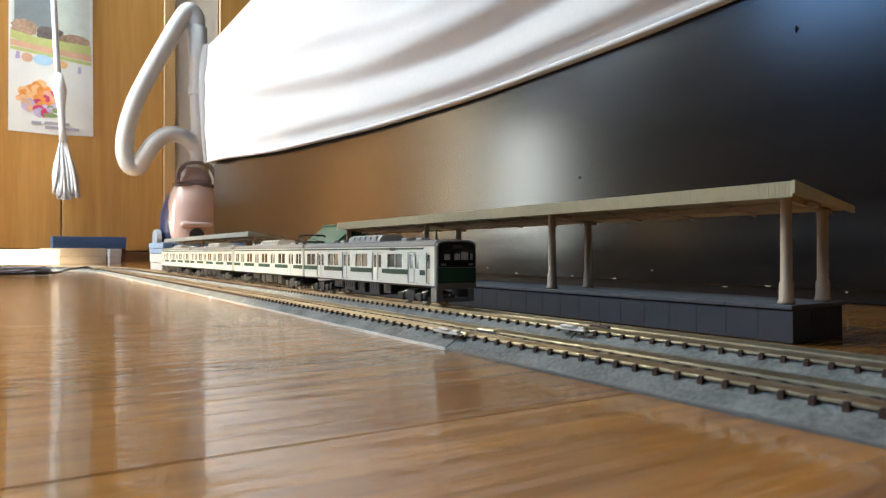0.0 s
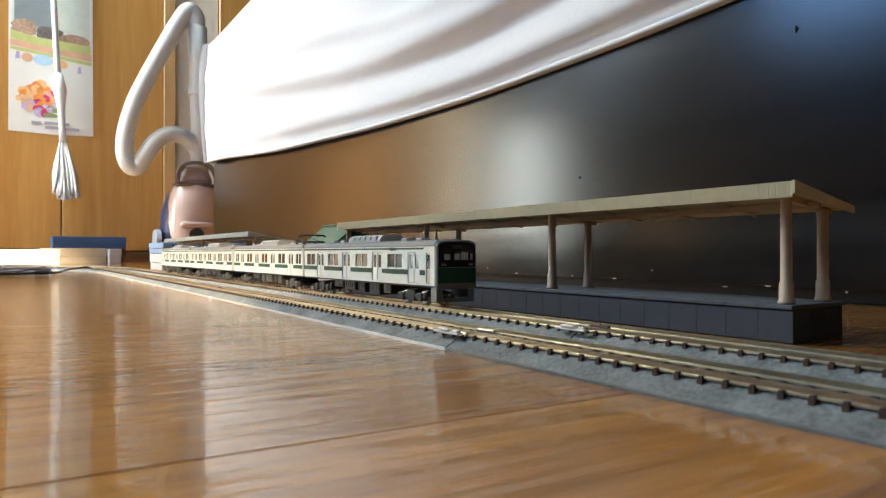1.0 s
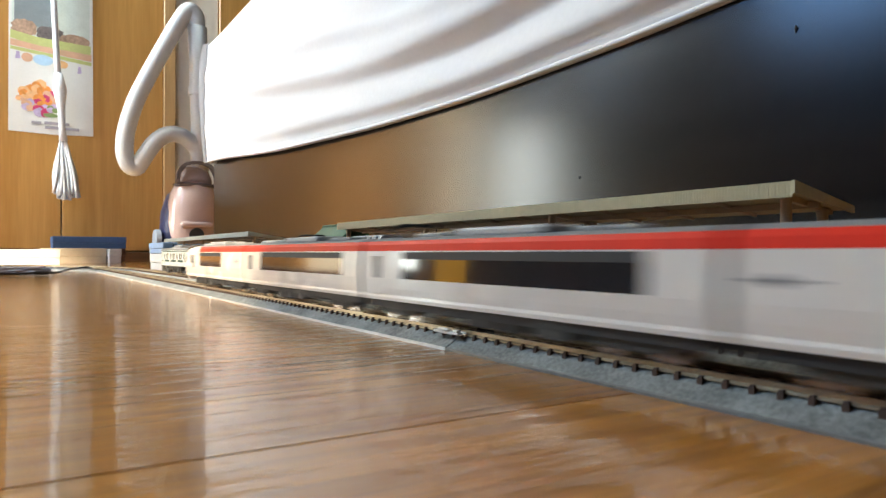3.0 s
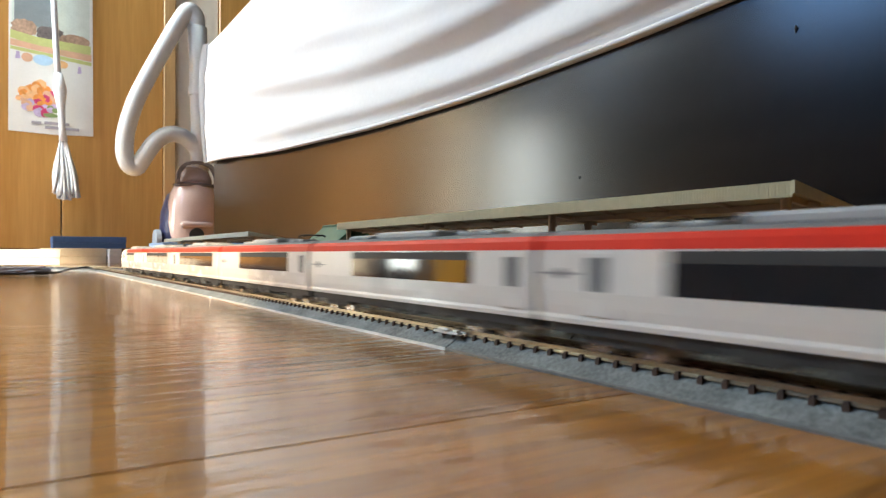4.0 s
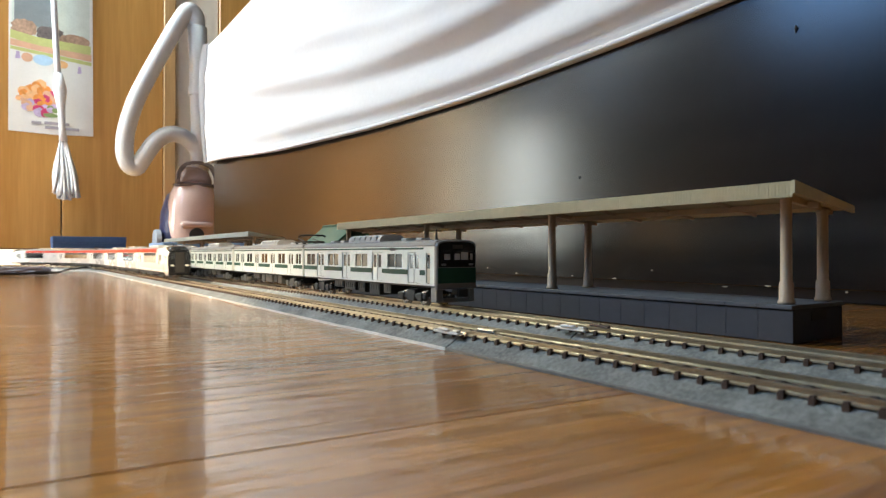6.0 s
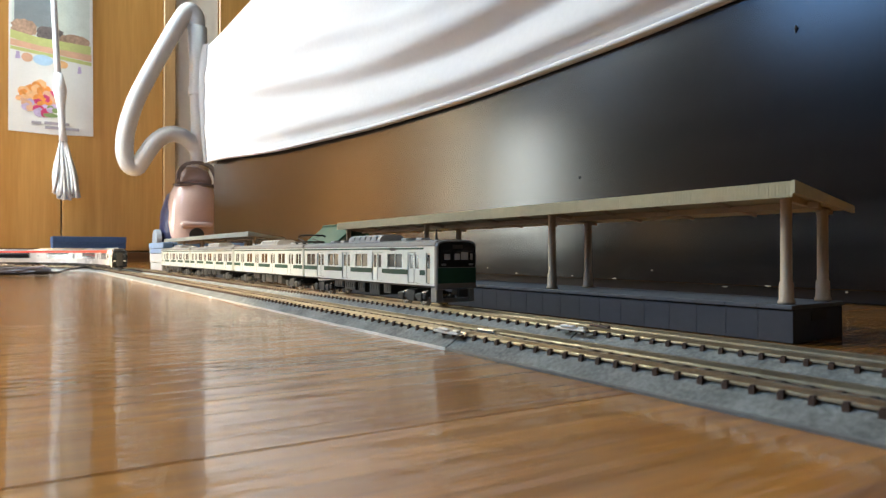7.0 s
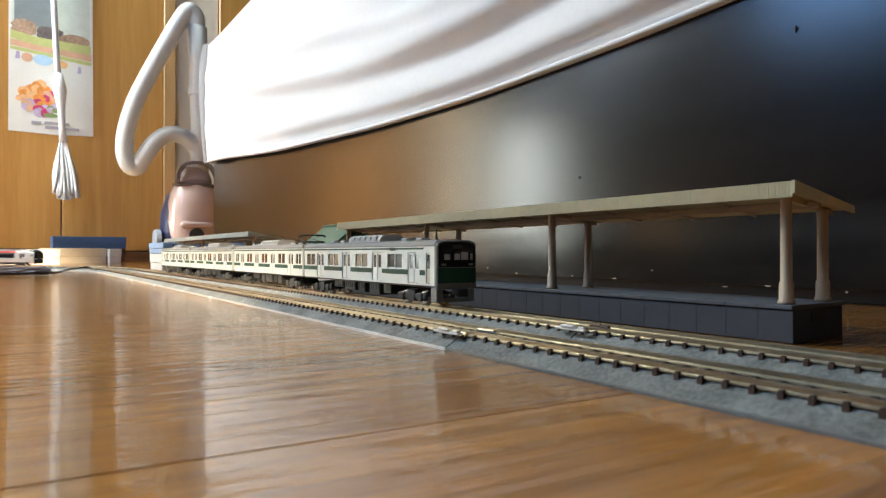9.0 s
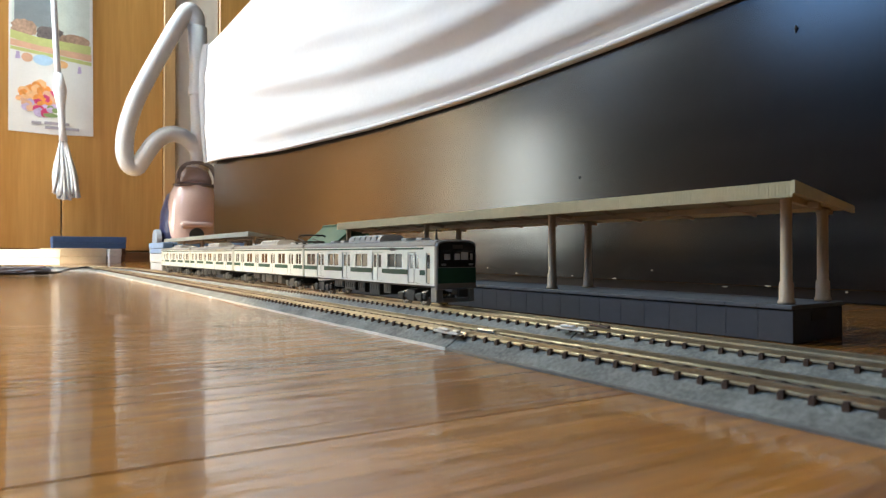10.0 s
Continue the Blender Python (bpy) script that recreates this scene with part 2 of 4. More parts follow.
def pierced(bm, x0, x1, u0, u1, z0, z1, holes):
    """One sheet between x0 and x1, spread over u (y) and z, with rectangular holes through it."""
    us = sorted({u0, u1, *[h[0] for h in holes], *[h[1] for h in holes]})
    zs = sorted({z0, z1, *[h[2] for h in holes], *[h[3] for h in holes]})
    nu, nz = len(us) - 1, len(zs) - 1
    solid = {(i, j) for i in range(nu) for j in range(nz)
             if not any(h[0] <= (us[i] + us[i + 1]) / 2 <= h[1] and h[2] <= (zs[j] + zs[j + 1]) / 2 <= h[3] for h in holes)}
    made = {}

    def v(side, i, j):
        if (side, i, j) not in made:
            made[side, i, j] = bm.verts.new((x1 if side else x0, us[i], zs[j]))
        return made[side, i, j]

    for i, j in solid:
        ring = ((i, j), (i + 1, j), (i + 1, j + 1), (i, j + 1))
        bm.faces.new([v(0, *c) for c in ring])
        bm.faces.new([v(1, *c) for c in ring[::-1]])
        for k, (di, dj) in enumerate(((0, -1), (1, 0), (0, 1), (-1, 0))):
            if (i + di, j + dj) not in solid:
                p, q = ring[k], ring[(k + 1) % 4]
                bm.faces.new((v(0, *p), v(0, *q), v(1, *q), v(1, *p)))
    return bm


def cyl(bm, cx, cy, cz, r, length, axis, sides=14):
    """A cylinder centred at a point along an axis (0 x, 1 y, 2 z)."""
    d = Vector([0, 0, 0])
    d[axis] = length / 2
    c = Vector((cx, cy, cz))
    return tube(bm, [c - d, c + d], r, sides)

# ---- the room ----
FLOOR_TURN = -4.0


def room():
    W, N, E, S, T = (v * 1000 for v in (WEST, NORTH, EAST, SOUTH, TOP))
    t = 100
    base = part("floor", boxed(W - t, E + t, S - t, N + t, -60, -4), JOINT)
    tagged(base, "glossy honey-brown wooden plank floor of a room", "floor", kind="structure")
    tagged(part("ceiling", boxed(W - t, E + t, S - t, N + t, T, T + 60), CEILING), "plain boarded ceiling", "ceiling", kind="structure")
    holes = [tuple(1000 * v for v in w) for w in WINDOWS]
    tagged(part("wall_west", pierced(bmesh.new(), W - t, W, S - t, N + t, -4, T, holes), PANEL), "brown panelled wall with four windows and an added sun opening", "wall", kind="structure")
    tagged(part("wall_east", boxed(E, E + t, S - t, N + t, -4, T), PANEL), "brown panelled wall", "wall", kind="structure")
    tagged(part("wall_south", boxed(W, E, S - t, S, -4, T), PANEL), "brown panelled wall", "wall", kind="structure")
    tagged(part("wall_north", boxed(W, E, N, N + t, -4, T), PLASTER), "cream papered wall behind wooden doors", "wall", kind="structure")
    for i, h in enumerate(holes):
        win = empty("window_%d" % (i + 1))
        tagged(win, "unseen aluminium framed window placed to let daylight in", "window", kind="structure")
        y0, y1, z0, z1 = h
        fr = bmesh.new()
        for a in ((y0, y0 + 25, z0, z1), (y1 - 25, y1, z0, z1), (y0 + 25, y1 - 25, z0, z0 + 25), (y0 + 25, y1 - 25, z1 - 25, z1)):
            box(fr, W - 70, W - 45, *a)
        part("window_frame", fr, METAL, win)
        pane = part("pane", boxed(W - 60, W - 56, y0 + 25, y1 - 25, z0 + 25, z1 - 25), GLASS, win)
        pane.visible_shadow = False
    # unseen overhang, added outside to cut the sun down to its patches
    tagged(part("eave", boxed(W - 935, W - t, S - 600, N + 600, 2052, 2120), CREAM), "unseen overhang added above the windows to trim the sun", "eave", kind="structure")
    g = part("ground", boxed(-60000, 60000, -60000, 60000, -520, -500), BALLAST)
    tagged(g, "plain grey ground outside the house", "ground", kind="structure")


def north_side():
    """Wooden doors, frame posts, pale wall strip and sill along the north end."""
    n = NORTH * 1000
    # door leaves: x from, x to
    for i, (a, b) in enumerate(((-760, 128), (131, 430))):
        d = part("door_%d" % (i + 1), boxed(a, b, n - 34, n - 4, 34, 2020, 2), DOOR_WOOD)
        tagged(d, "honey-brown veneered wooden sliding door, closed", "door", kind="structure")
    for nm, a, b, mat, y in (("trim_1", 432, 470, FRAME_WOOD, 40),):
        tagged(part(nm, boxed(a, b, n - y, n - 2, -4, 2100, 2), mat), "light wooden door post", "door frame", kind="structure")
    tagged(part("trim_2", boxed(471, 617, n - 26, n - 2, -4, 2100, 2), PLASTER), "pale cream wall strip beside the door", "wall panel", kind="structure")
    tagged(part("door_3", boxed(620, 1700, n - 34, n - 4, 34, 2020, 2), DOOR_WOOD), "honey-brown veneered wooden door behind the bed", "door", kind="structure")
    tagged(part("baseboard", boxed(-1098, 431, n - 50, n - 2, -4, 30, 2), SILL_WOOD), "dark worn wooden door sill", "sill", kind="structure")


def bed():
    """A low bed: dark board sides, legs hidden, mattress, and a white sheet hanging over its side."""
    root = empty("bed", pose(0.352, 0, 0, 0, 0, -0.8))
    tagged(root, "low bed with a dark brown glossy side board", "bed")
    part("side_board", boxed(0, 24, -900, 1466, 7.5, 330, 0.5), BOARD, root, "black-brown glossy side board")
    # black strip added to paint the shadow gap below the board
    part("gap_shade", boxed(9, 22, -895, 1440, 0.3, 7.4, 0.5), CABLE, root, "recessed black strip painting the shade gap under the board")
    part("foot_board", boxed(25, 1180, 1441, 1466, 0.3, 330, 2), BOARD, root)
    part("mattress", boxed(26, 1180, -880, 1396, 331, 470, 30, 3), SHEET, root)
    # worn chips along the lower edge of the board
    rng = random.Random(5)
    for k in range(15):
        y = 40 + k * 38 + rng.uniform(-9, 9)
        z = rng.uniform(6.5, 16)
        w = rng.uniform(0.4, 2.0)
        bm = bmesh.new()
        tube(bm, [(-0.4, y - w, z), (-0.7, y - w * 0.3, z + rng.uniform(-.3, .6)), (-0.7, y + w * 0.4, z), (-0.4, y + w, z)], [0.2, rng.uniform(.3, .6), 0.35, 0.2], 6)
        part("chip", bm, CREAM, root, "pale worn chip in the board's edge")
    for y, z, h in ((181, 149, 2.2), (344, 84, 1.3)):
        part("scuff", tube(bmesh.new(), [(-0.15, y, z - h), (-0.5, y - 0.6, z), (-0.15, y - 0.2, z + h)], [0.2, 0.9, 0.2], 6), DARK, root, "small dark scuff mark")
    return root


HEM = ((-900, 150, 214, 293, 460, 579, 685, 821, 1006, 1158, 1300, 1400, 1500), (180, 178, 176, 172.5, 169, 171, 174, 181, 191, 203, 216, 222, 226))


# the three long creases: heights over the hem along the bed
CREASE_Y = (100, 293, 460, 600, 760, 1100, 1440)
CREASE_LOW = (17, 15, 12, 14, 19, 24, 26)
CREASE_MID = (60, 58, 57, 60, 72, 105, 120)
CREASE_TOP = (96, 90, 88, 100, 125, 160, 175)


def hem(y):
    """Height of the sheet's hem along the bed, in millimetres."""
    return sum(float(np.interp(y + d, *HEM)) for d in (-40, -20, 0, 20, 40)) / 5


def bed_sheet():
    """The hanging white sheet, with long shallow folds that run down towards its far end."""
    root = empty("bed_sheet", pose(0.352, 0, 0, 0, 0, -0.8))
    tagged(root, "white cotton sheet hanging in long folds over the bed", "sheet")

    def skin(off):
        secs = []
        n, m = 150, 76
        for i in range(n + 1):
            y = -880 + i * (1440 + 880) / n
            h = hem(y)
            row = []
            for j in range(m + 1):
                v = j / m
                z = h + (478 - h) * v
                # long folds: each swells out over its crease and falls back slowly above it
                d = z - h
                far = min(1.0, max(0.15, (1350 - y) / 900))
                fold = 2.5 * math.exp(-((d - 6) / 5) ** 2) * far
                for c, soft, fall, deep in ((float(np.interp(y, CREASE_Y, CREASE_LOW)), 6, 34, 9), (float(np.interp(y, CREASE_Y, CREASE_MID)), 10, 60, 15),
                                            (float(np.interp(y, CREASE_Y, CREASE_TOP)), 11, 80, 9)):
                    u = min(1.0, max(0.0, (d - c + soft) / (2 * soft)))
                    back = min(1.0, max(0.0, (d - c - soft) / fall))
                    fold += deep * far * u * u * (3 - 2 * u) * (1 - back * back * (3 - 2 * back))
                fold += 1.1 * math.sin(d / 17.0 + y / 150.0) * min(1, v * 6) + 0.8 * math.sin(d / 9.0 - y / 70.0 + 2 * math.sin(y / 190.0)) * min(1, v * 8)
                x = -5 - 5 * math.sin(math.pi * min(v * 1.1, 1)) - fold - 16 * max(0, y - 300) / 1140 + off
                if v < 0.06:
                    x += 3 * (0.06 - v) / 0.06
                row.append((x, y, z))
            for k in range(1, 6):
                a = k / 5 * math.pi / 2
                row.append((-10 - 16 * max(0, y - 300) / 1140 + 26 * math.sin(a) + off * math.cos(a), y, 478 + 8 * (1 - math.cos(a)) - off * math.sin(a)))
            row.append((1185, y, 484 - off))
            secs.append(row)
        return secs

    outer, inner = skin(0), skin(1.6)
    bm = bmesh.new()
    loft(bm, [o + i[::-1] for o, i in zip(outer, inner)])
    part("drape", bm, SHEET, root, smooth=True)
    # the sewn edge
    hemline = bmesh.new()
    tube(hemline, [(-4.5 - 16 * max(0, y - 300) / 1140, y, hem(y) + 2.5) for y in range(-880, 1441, 20)], 2.2, 8)
    part("hem", hemline, SHEET, root, smooth=True)
    end = bmesh.new()
    loft(end, [[(-26 - q, 1440, z0), (1185, 1440, z0), (1185, 1447, z0), (-24 - q, 1447, z0)] for z0, q in ((224, 2), (290, 8), (370, 12), (440, 12), (480, 4), (487, -12))])
    part("end_drape", end, SHEET, root)


SILL_WOOD = wood("dark_sill_wood", (0.07, 0.03, 0.012), (0.15, 0.07, 0.028), 50, 0, rough=0.4, per_piece=0.1)


def clear_glass():
    m, n, l, b = tree("window_glass")
    b.inputs["Transmission Weight"].default_value, b.inputs["Roughness"].default_value = 1.0, 0.0
    return m


GLASS = clear_glass()

# ---- tracks ----
TRACK_1, TRACK_2 = 108.0, 142.5
BEND_Y, BEND_R = 985.0, 560.0


def on_path(s, cx=TRACK_1):
    """Point and heading (degrees, left positive) at s millimetres along a track that bends left."""
    r = BEND_R + (cx - TRACK_1)
    if s <= BEND_Y:
        return cx, s, 0.0
    a = min((s - BEND_Y) / r, 3.0)
    return cx - r * (1 - math.cos(a)), BEND_Y + r * math.sin(a), math.degrees(a)


def sweep(profile, ss, cx):
    """Carries a cross-section (offset, height) along a track."""
    secs = []
    for s in ss:
        x, y, a = on_path(s, cx)
        c, d = math.cos(radians(a)), math.sin(radians(a))
        secs.append([(x + o * c, y + o * d, z) for o, z in profile])
    return loft(bmesh.new(), secs)


def track(cx, start, label, jut):
    """A row of snap-together track sections, each with ballast, two rails and its ties."""
    s, first = start, True
    spans = []
    while s < BEND_Y - 1:
        e = min(s + 280, BEND_Y)
        spans.append((s, e))
        s = e
    while s < BEND_Y + BEND_R * 2.6:
        spans.append((s, s + 220))
        s += 220
    def tie_shape(soft):
        bm = boxed(-6.1, 6.1, -0.52, 0.52, 2.4, 4.2, soft)
        for side in (-1, 1):
            lo, hi = sorted((side * 5.0, side * 5.9))
            clip = boxed(lo, hi, -0.4, 0.4, 4.15, 4.55)
            me = bpy.data.meshes.new("t")
            clip.to_mesh(me)
            clip.free()
            bm.from_mesh(me)
            bpy.data.meshes.remove(me)
        return bm

    tie_bm = tie_shape(0.12)
    tie_me = part("tie", tie_bm, TIE).data
    bpy.data.objects.remove([o for o in scene.collection.objects if o.data == tie_me][0])
    for a, b in spans:
        root = empty("track_section")
        curved = b > BEND_Y + 1
        tagged(root, label + (", curved" if curved else ", straight"), "model track", group="track sections")
        ss = [a + 0.25 + (b - a - 0.5) * k / (14 if curved else 1) for k in range((14 if curved else 1) + 1)]
        part("ballast", sweep([(-9.9, 0.0), (-9.9, 0.8), (-5.0, 3.7), (-4.0, 3.8), (4.0, 3.8), (5.0, 3.7), (9.9, 0.8), (9.9, 0.0)], ss, cx), BALLAST, root)
        for side in (-1, 1):
            # far sections wear the painted glint, near ones plain plastic
            part("base_lip", sweep([(side * 9.85, 0.0), (side * 10.2, 0.0), (side * 10.15, 0.6), (side * 9.85, 0.85)], ss, cx), LIP if b < 160 else LIP_GLINT, root, "smooth edge of the track base")
        for side in (-4.75, 4.75):
            pr = [(side - 0.75, 4.0), (side - 0.7, 4.3), (side - 0.22, 4.5), (side - 0.22, 5.0), (side - 0.38, 5.1), (side - 0.36, 5.5), (side + 0.36, 5.5), (side + 0.38, 5.1), (side + 0.22, 5.0), (side + 0.22, 4.5), (side + 0.7, 4.3), (side + 0.75, 4.0)]
            part("rail", sweep(pr, ss, cx), RAIL, root)
        near = -20 < a < 800 and not curved
        k, rest = 0, bmesh.new()
        n = int((b - a) / 4.8)
        for k in range(n):
            sc = a + (k + 0.5) * (b - a) / n
            x, y, h = on_path(sc, cx)
            if near and 20 < sc < 480:
                t = new("tie", tie_me)
                t.parent = root
                t.matrix_basis = pose(x * MM, y * MM, 0, 0, 0, h)
            else:
                q = tie_shape(0)
                bmesh.ops.transform(q, matrix=pose(x, y, 0, 0, 0, h), verts=q.verts)
                me = bpy.data.meshes.new("t")
                q.to_mesh(me)
                q.free()
                rest.from_mesh(me)
                bpy.data.meshes.remove(me)
        if rest.verts:
            tagged(part("tie_row", rest, TIE, root), kind="stuff")
        else:
            rest.free()
        # joiners at the near end of the section
        for side in (-4.75, 4.75):
            x, y, h = on_path(a + 0.01, cx)
            part("joiner", boxed(side - 1.3, side + 1.3, -4, 4, 3.6, 4.9, 0.3), METAL if jut else TIE, root, "metal rail joiner", at=pose(x * MM, y * MM, 0, 0, 0, h))


def rerail_marks():
    """Small white plastic pieces lying on the ballast beside the rails."""
    for x, y in ((100.6, 147.0), (134.5, 133.0)):
        bm = bmesh.new()
        box(bm, -0.9, 0.9, -6, 6, 0, 0.7, 0.2)
        box(bm, -1.2, 0.4, -2, 3.5, 0.7, 1.5, 0.3)
        box(bm, -0.6, 0.8, -5.5, -3, 0.7, 1.3, 0.2)
        ob = part("track_clip", bm, WHITE_BOX, None, at=pose(x * MM, y * MM, 0.0042))
        tagged(ob, "small white plastic clip lying beside the rail", "track clip", group="track clips")


# ---- the platforms ----
def platform(y0, y1, label, sheet=CANOPY):
    root = empty("station_platform", pose(0, y0 * MM, 0))
    tagged(root, label, "model platform", group="platforms")
    L = y1 - y0
    x0, x1 = 187.5, 219.5
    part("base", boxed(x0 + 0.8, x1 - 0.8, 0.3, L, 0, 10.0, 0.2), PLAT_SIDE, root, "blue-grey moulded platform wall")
    n = int(L / 10.5)
    slab = boxed(x0, x1, 0.03, L / n - 0.03, 10.02, 11.3, 0.12)
    first = part("slab", slab, PLAT_TOP, root)
    for k in range(1, n):
        twin(first, pose(0, k * L / n * MM, 0))
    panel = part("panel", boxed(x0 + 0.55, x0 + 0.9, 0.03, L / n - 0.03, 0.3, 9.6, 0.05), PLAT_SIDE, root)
    for k in range(1, n):
        twin(panel, pose(0, k * L / n * MM, 0))
    part("vent_hole", boxed(199, 208, 0.15, 0.5, 6.2, 9.3, 0.1), DARK, root, "dark slot in the end wall")
    # canopy: sloping sheet with corrugated fascia
    roof = bmesh.new()
    loft(roof, [[(184.5, y, 45.6), (219.8, y, 40.2), (219.8, y, 41.2), (184.5, y, 47.2)] for y in (-2, L)])
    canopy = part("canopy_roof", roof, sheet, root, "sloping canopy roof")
    fas = bmesh.new()
    y = -2.0
    while y < L:
        box(fas, 184.12, 184.3, y, y + 0.7, 42.6, 47.2)
        y += 1.0
    box(fas, 184.2, 185.2, -2, L, 42.6, 47.0)
    part("fascia", fas, sheet, canopy, "ribbed fascia")
    end = bmesh.new()
    loft(end, [[(183.9, a, 43.6), (220.0, a, 39.2), (220.0, a, 41.4), (183.9, a, 47.4)] for a in (-2.8, -2.02)])
    part("end_fascia", end, sheet, canopy)
    m = 0
    while 4 + m * 100 < L:
        yc = 4 + m * 100
        for xc, top in ((192.0, 43.8), (214.0, 40.6)):
            c = bmesh.new()
            heights = [11.3, 12.2, 12.6, 17.6, 18.1, 30.0, top - 2.2, top - 0.8, top]
            tube(c, [(0, 0, z) for z in heights], [2.4, 2.4, 2.05, 2.0, 1.65, 1.6, 1.6, 2.0, 2.2], 16)
            part("column", c, COLUMN, root, "tan moulded column", smooth=True, at=pose(xc * MM, yc * MM, 0))
        beam = bmesh.new()
        loft(beam, [[(186, yc + a, 43.2), (219, yc + a, 39.0), (219, yc + a, 40.1), (186, yc + a, 45.5)] for a in (-0.8, 0.8)])
        part("roof_beam", beam, COLUMN, root)
        m += 1
    # slim rafters between the columns
    rafter = None
    for k in range(1, int(L / 25)):
        if k % 4:
            if rafter is None:
                bm = bmesh.new()
                loft(bm, [[(186, a, 44.0), (219, a, 39.4), (219, a, 40.2), (186, a, 45.4)] for a in (-0.4, 0.4)])
                rafter = part("rafter", bm, COLUMN, root, at=pose(0, (4 + k * 25) * MM, 0))
            else:
                twin(rafter, pose(0, (4 + k * 25) * MM, 0))
    # long purlin under the roof
    part("purlin", boxed(203, 204.4, 0, L, 40.4, 42.4), COLUMN, root)
    return root


def platform_bits():
    """Dark bench and kiosk shapes under the far canopy, and the green-roofed station house."""
    h = empty("station_house", pose(0.217, 0.470, 0))
    tagged(h, "small model station house with a green gable roof", "model building")
    part("wall", boxed(-14, 14, -26, 24, 0, 33, 0.3), CREAM, h)
    rf = bmesh.new()
    loft(rf, [[(-19, y, 32), (0, y, 47), (19, y, 32), (19, y, 33.6), (0, y, 49), (-19, y, 33.6)] for y in (-32, 30)])
    part("roof", rf, GREEN_ROOF, h, "matt green gable roof")
    part("ridge", boxed(-1.5, 1.5, -33, 31, 48.2, 49.8, 0.4), GREEN_ROOF, h)


# ---- commuter train, parked ----
def bogie(root, y, mat_frame=UNDER_GREY):
    b = bmesh.new()
    for sx in (-1, 1):
        box(b, sx * 6.6 - 0.6, sx * 6.6 + 0.6, -11, 11, 8.2, 10.2, 0.3)
        box(b, sx * 6.7 - 0.9, sx * 6.7 + 0.9, -3.2, 3.2, 7.2, 11.8, 0.4)
        for k in (-7, 7):
            box(b, sx * 7.0 - 0.8, sx * 7.0 + 0.8, k - 1.8, k + 1.8, 7.2, 10.6, 0.4)
    box(b, -6, 6, -3, 3, 9, 12.2)
    bg = part("bogie", b, mat_frame, root, "dark grey moulded bogie frame", at=pose(0, y * MM, 0))
    for k in (-7, 7):
        w = bmesh.new()
        for sx in (-1, 1):
            cyl(w, sx * 4.75, 0, 5.5 + 2.85, 2.85, 1.5, 0, 18)
            cyl(w, sx * 4.1, 0, 5.5 + 2.85, 3.3, 0.4, 0, 18)
        cyl(w, 0, 0, 8.35, 0.5, 9, 0, 8)
        part("wheelset", w, METAL, bg, "bright metal wheels", at=pose(0, k * MM, 0))
    return bg


def under_boxes(root, y0, y1, seed, low=8.0, top=13.6, half=8.2):
    rng = random.Random(seed)
    y = y0
    while y < y1 - 5:
        w = rng.uniform(4.5, 13)
        if y + w > y1:
            break
        bm = boxed(-half, half, y, y + w, low + rng.uniform(0, 2.2), top, 0.3)
        for k in range(int(w / 2.2)):
            for sx in (-1, 1):
                box(bm, sx * half - 0.15, sx * half + 0.15, y + 0.9 + k * 2.2, y + 1.9 + k * 2.2, low + 2.4, top - 1)
        part("equipment_box", bm, UNDER_GREY if rng.random() < 0.6 else DARK, root)
        y += w + rng.uniform(1.2, 5)


def roof_section(half, z0, z1, n=9):
    """Half-round roof outline, from one gutter to the other."""
    out = []
    for k in range(n):
        a = math.pi * k / (n - 1)
        c, s = math.cos(a), math.sin(a)
        out.append((-half * math.copysign(abs(c) ** 0.55, c), z0 + (z1 - z0) * abs(s) ** 0.75))
    return out


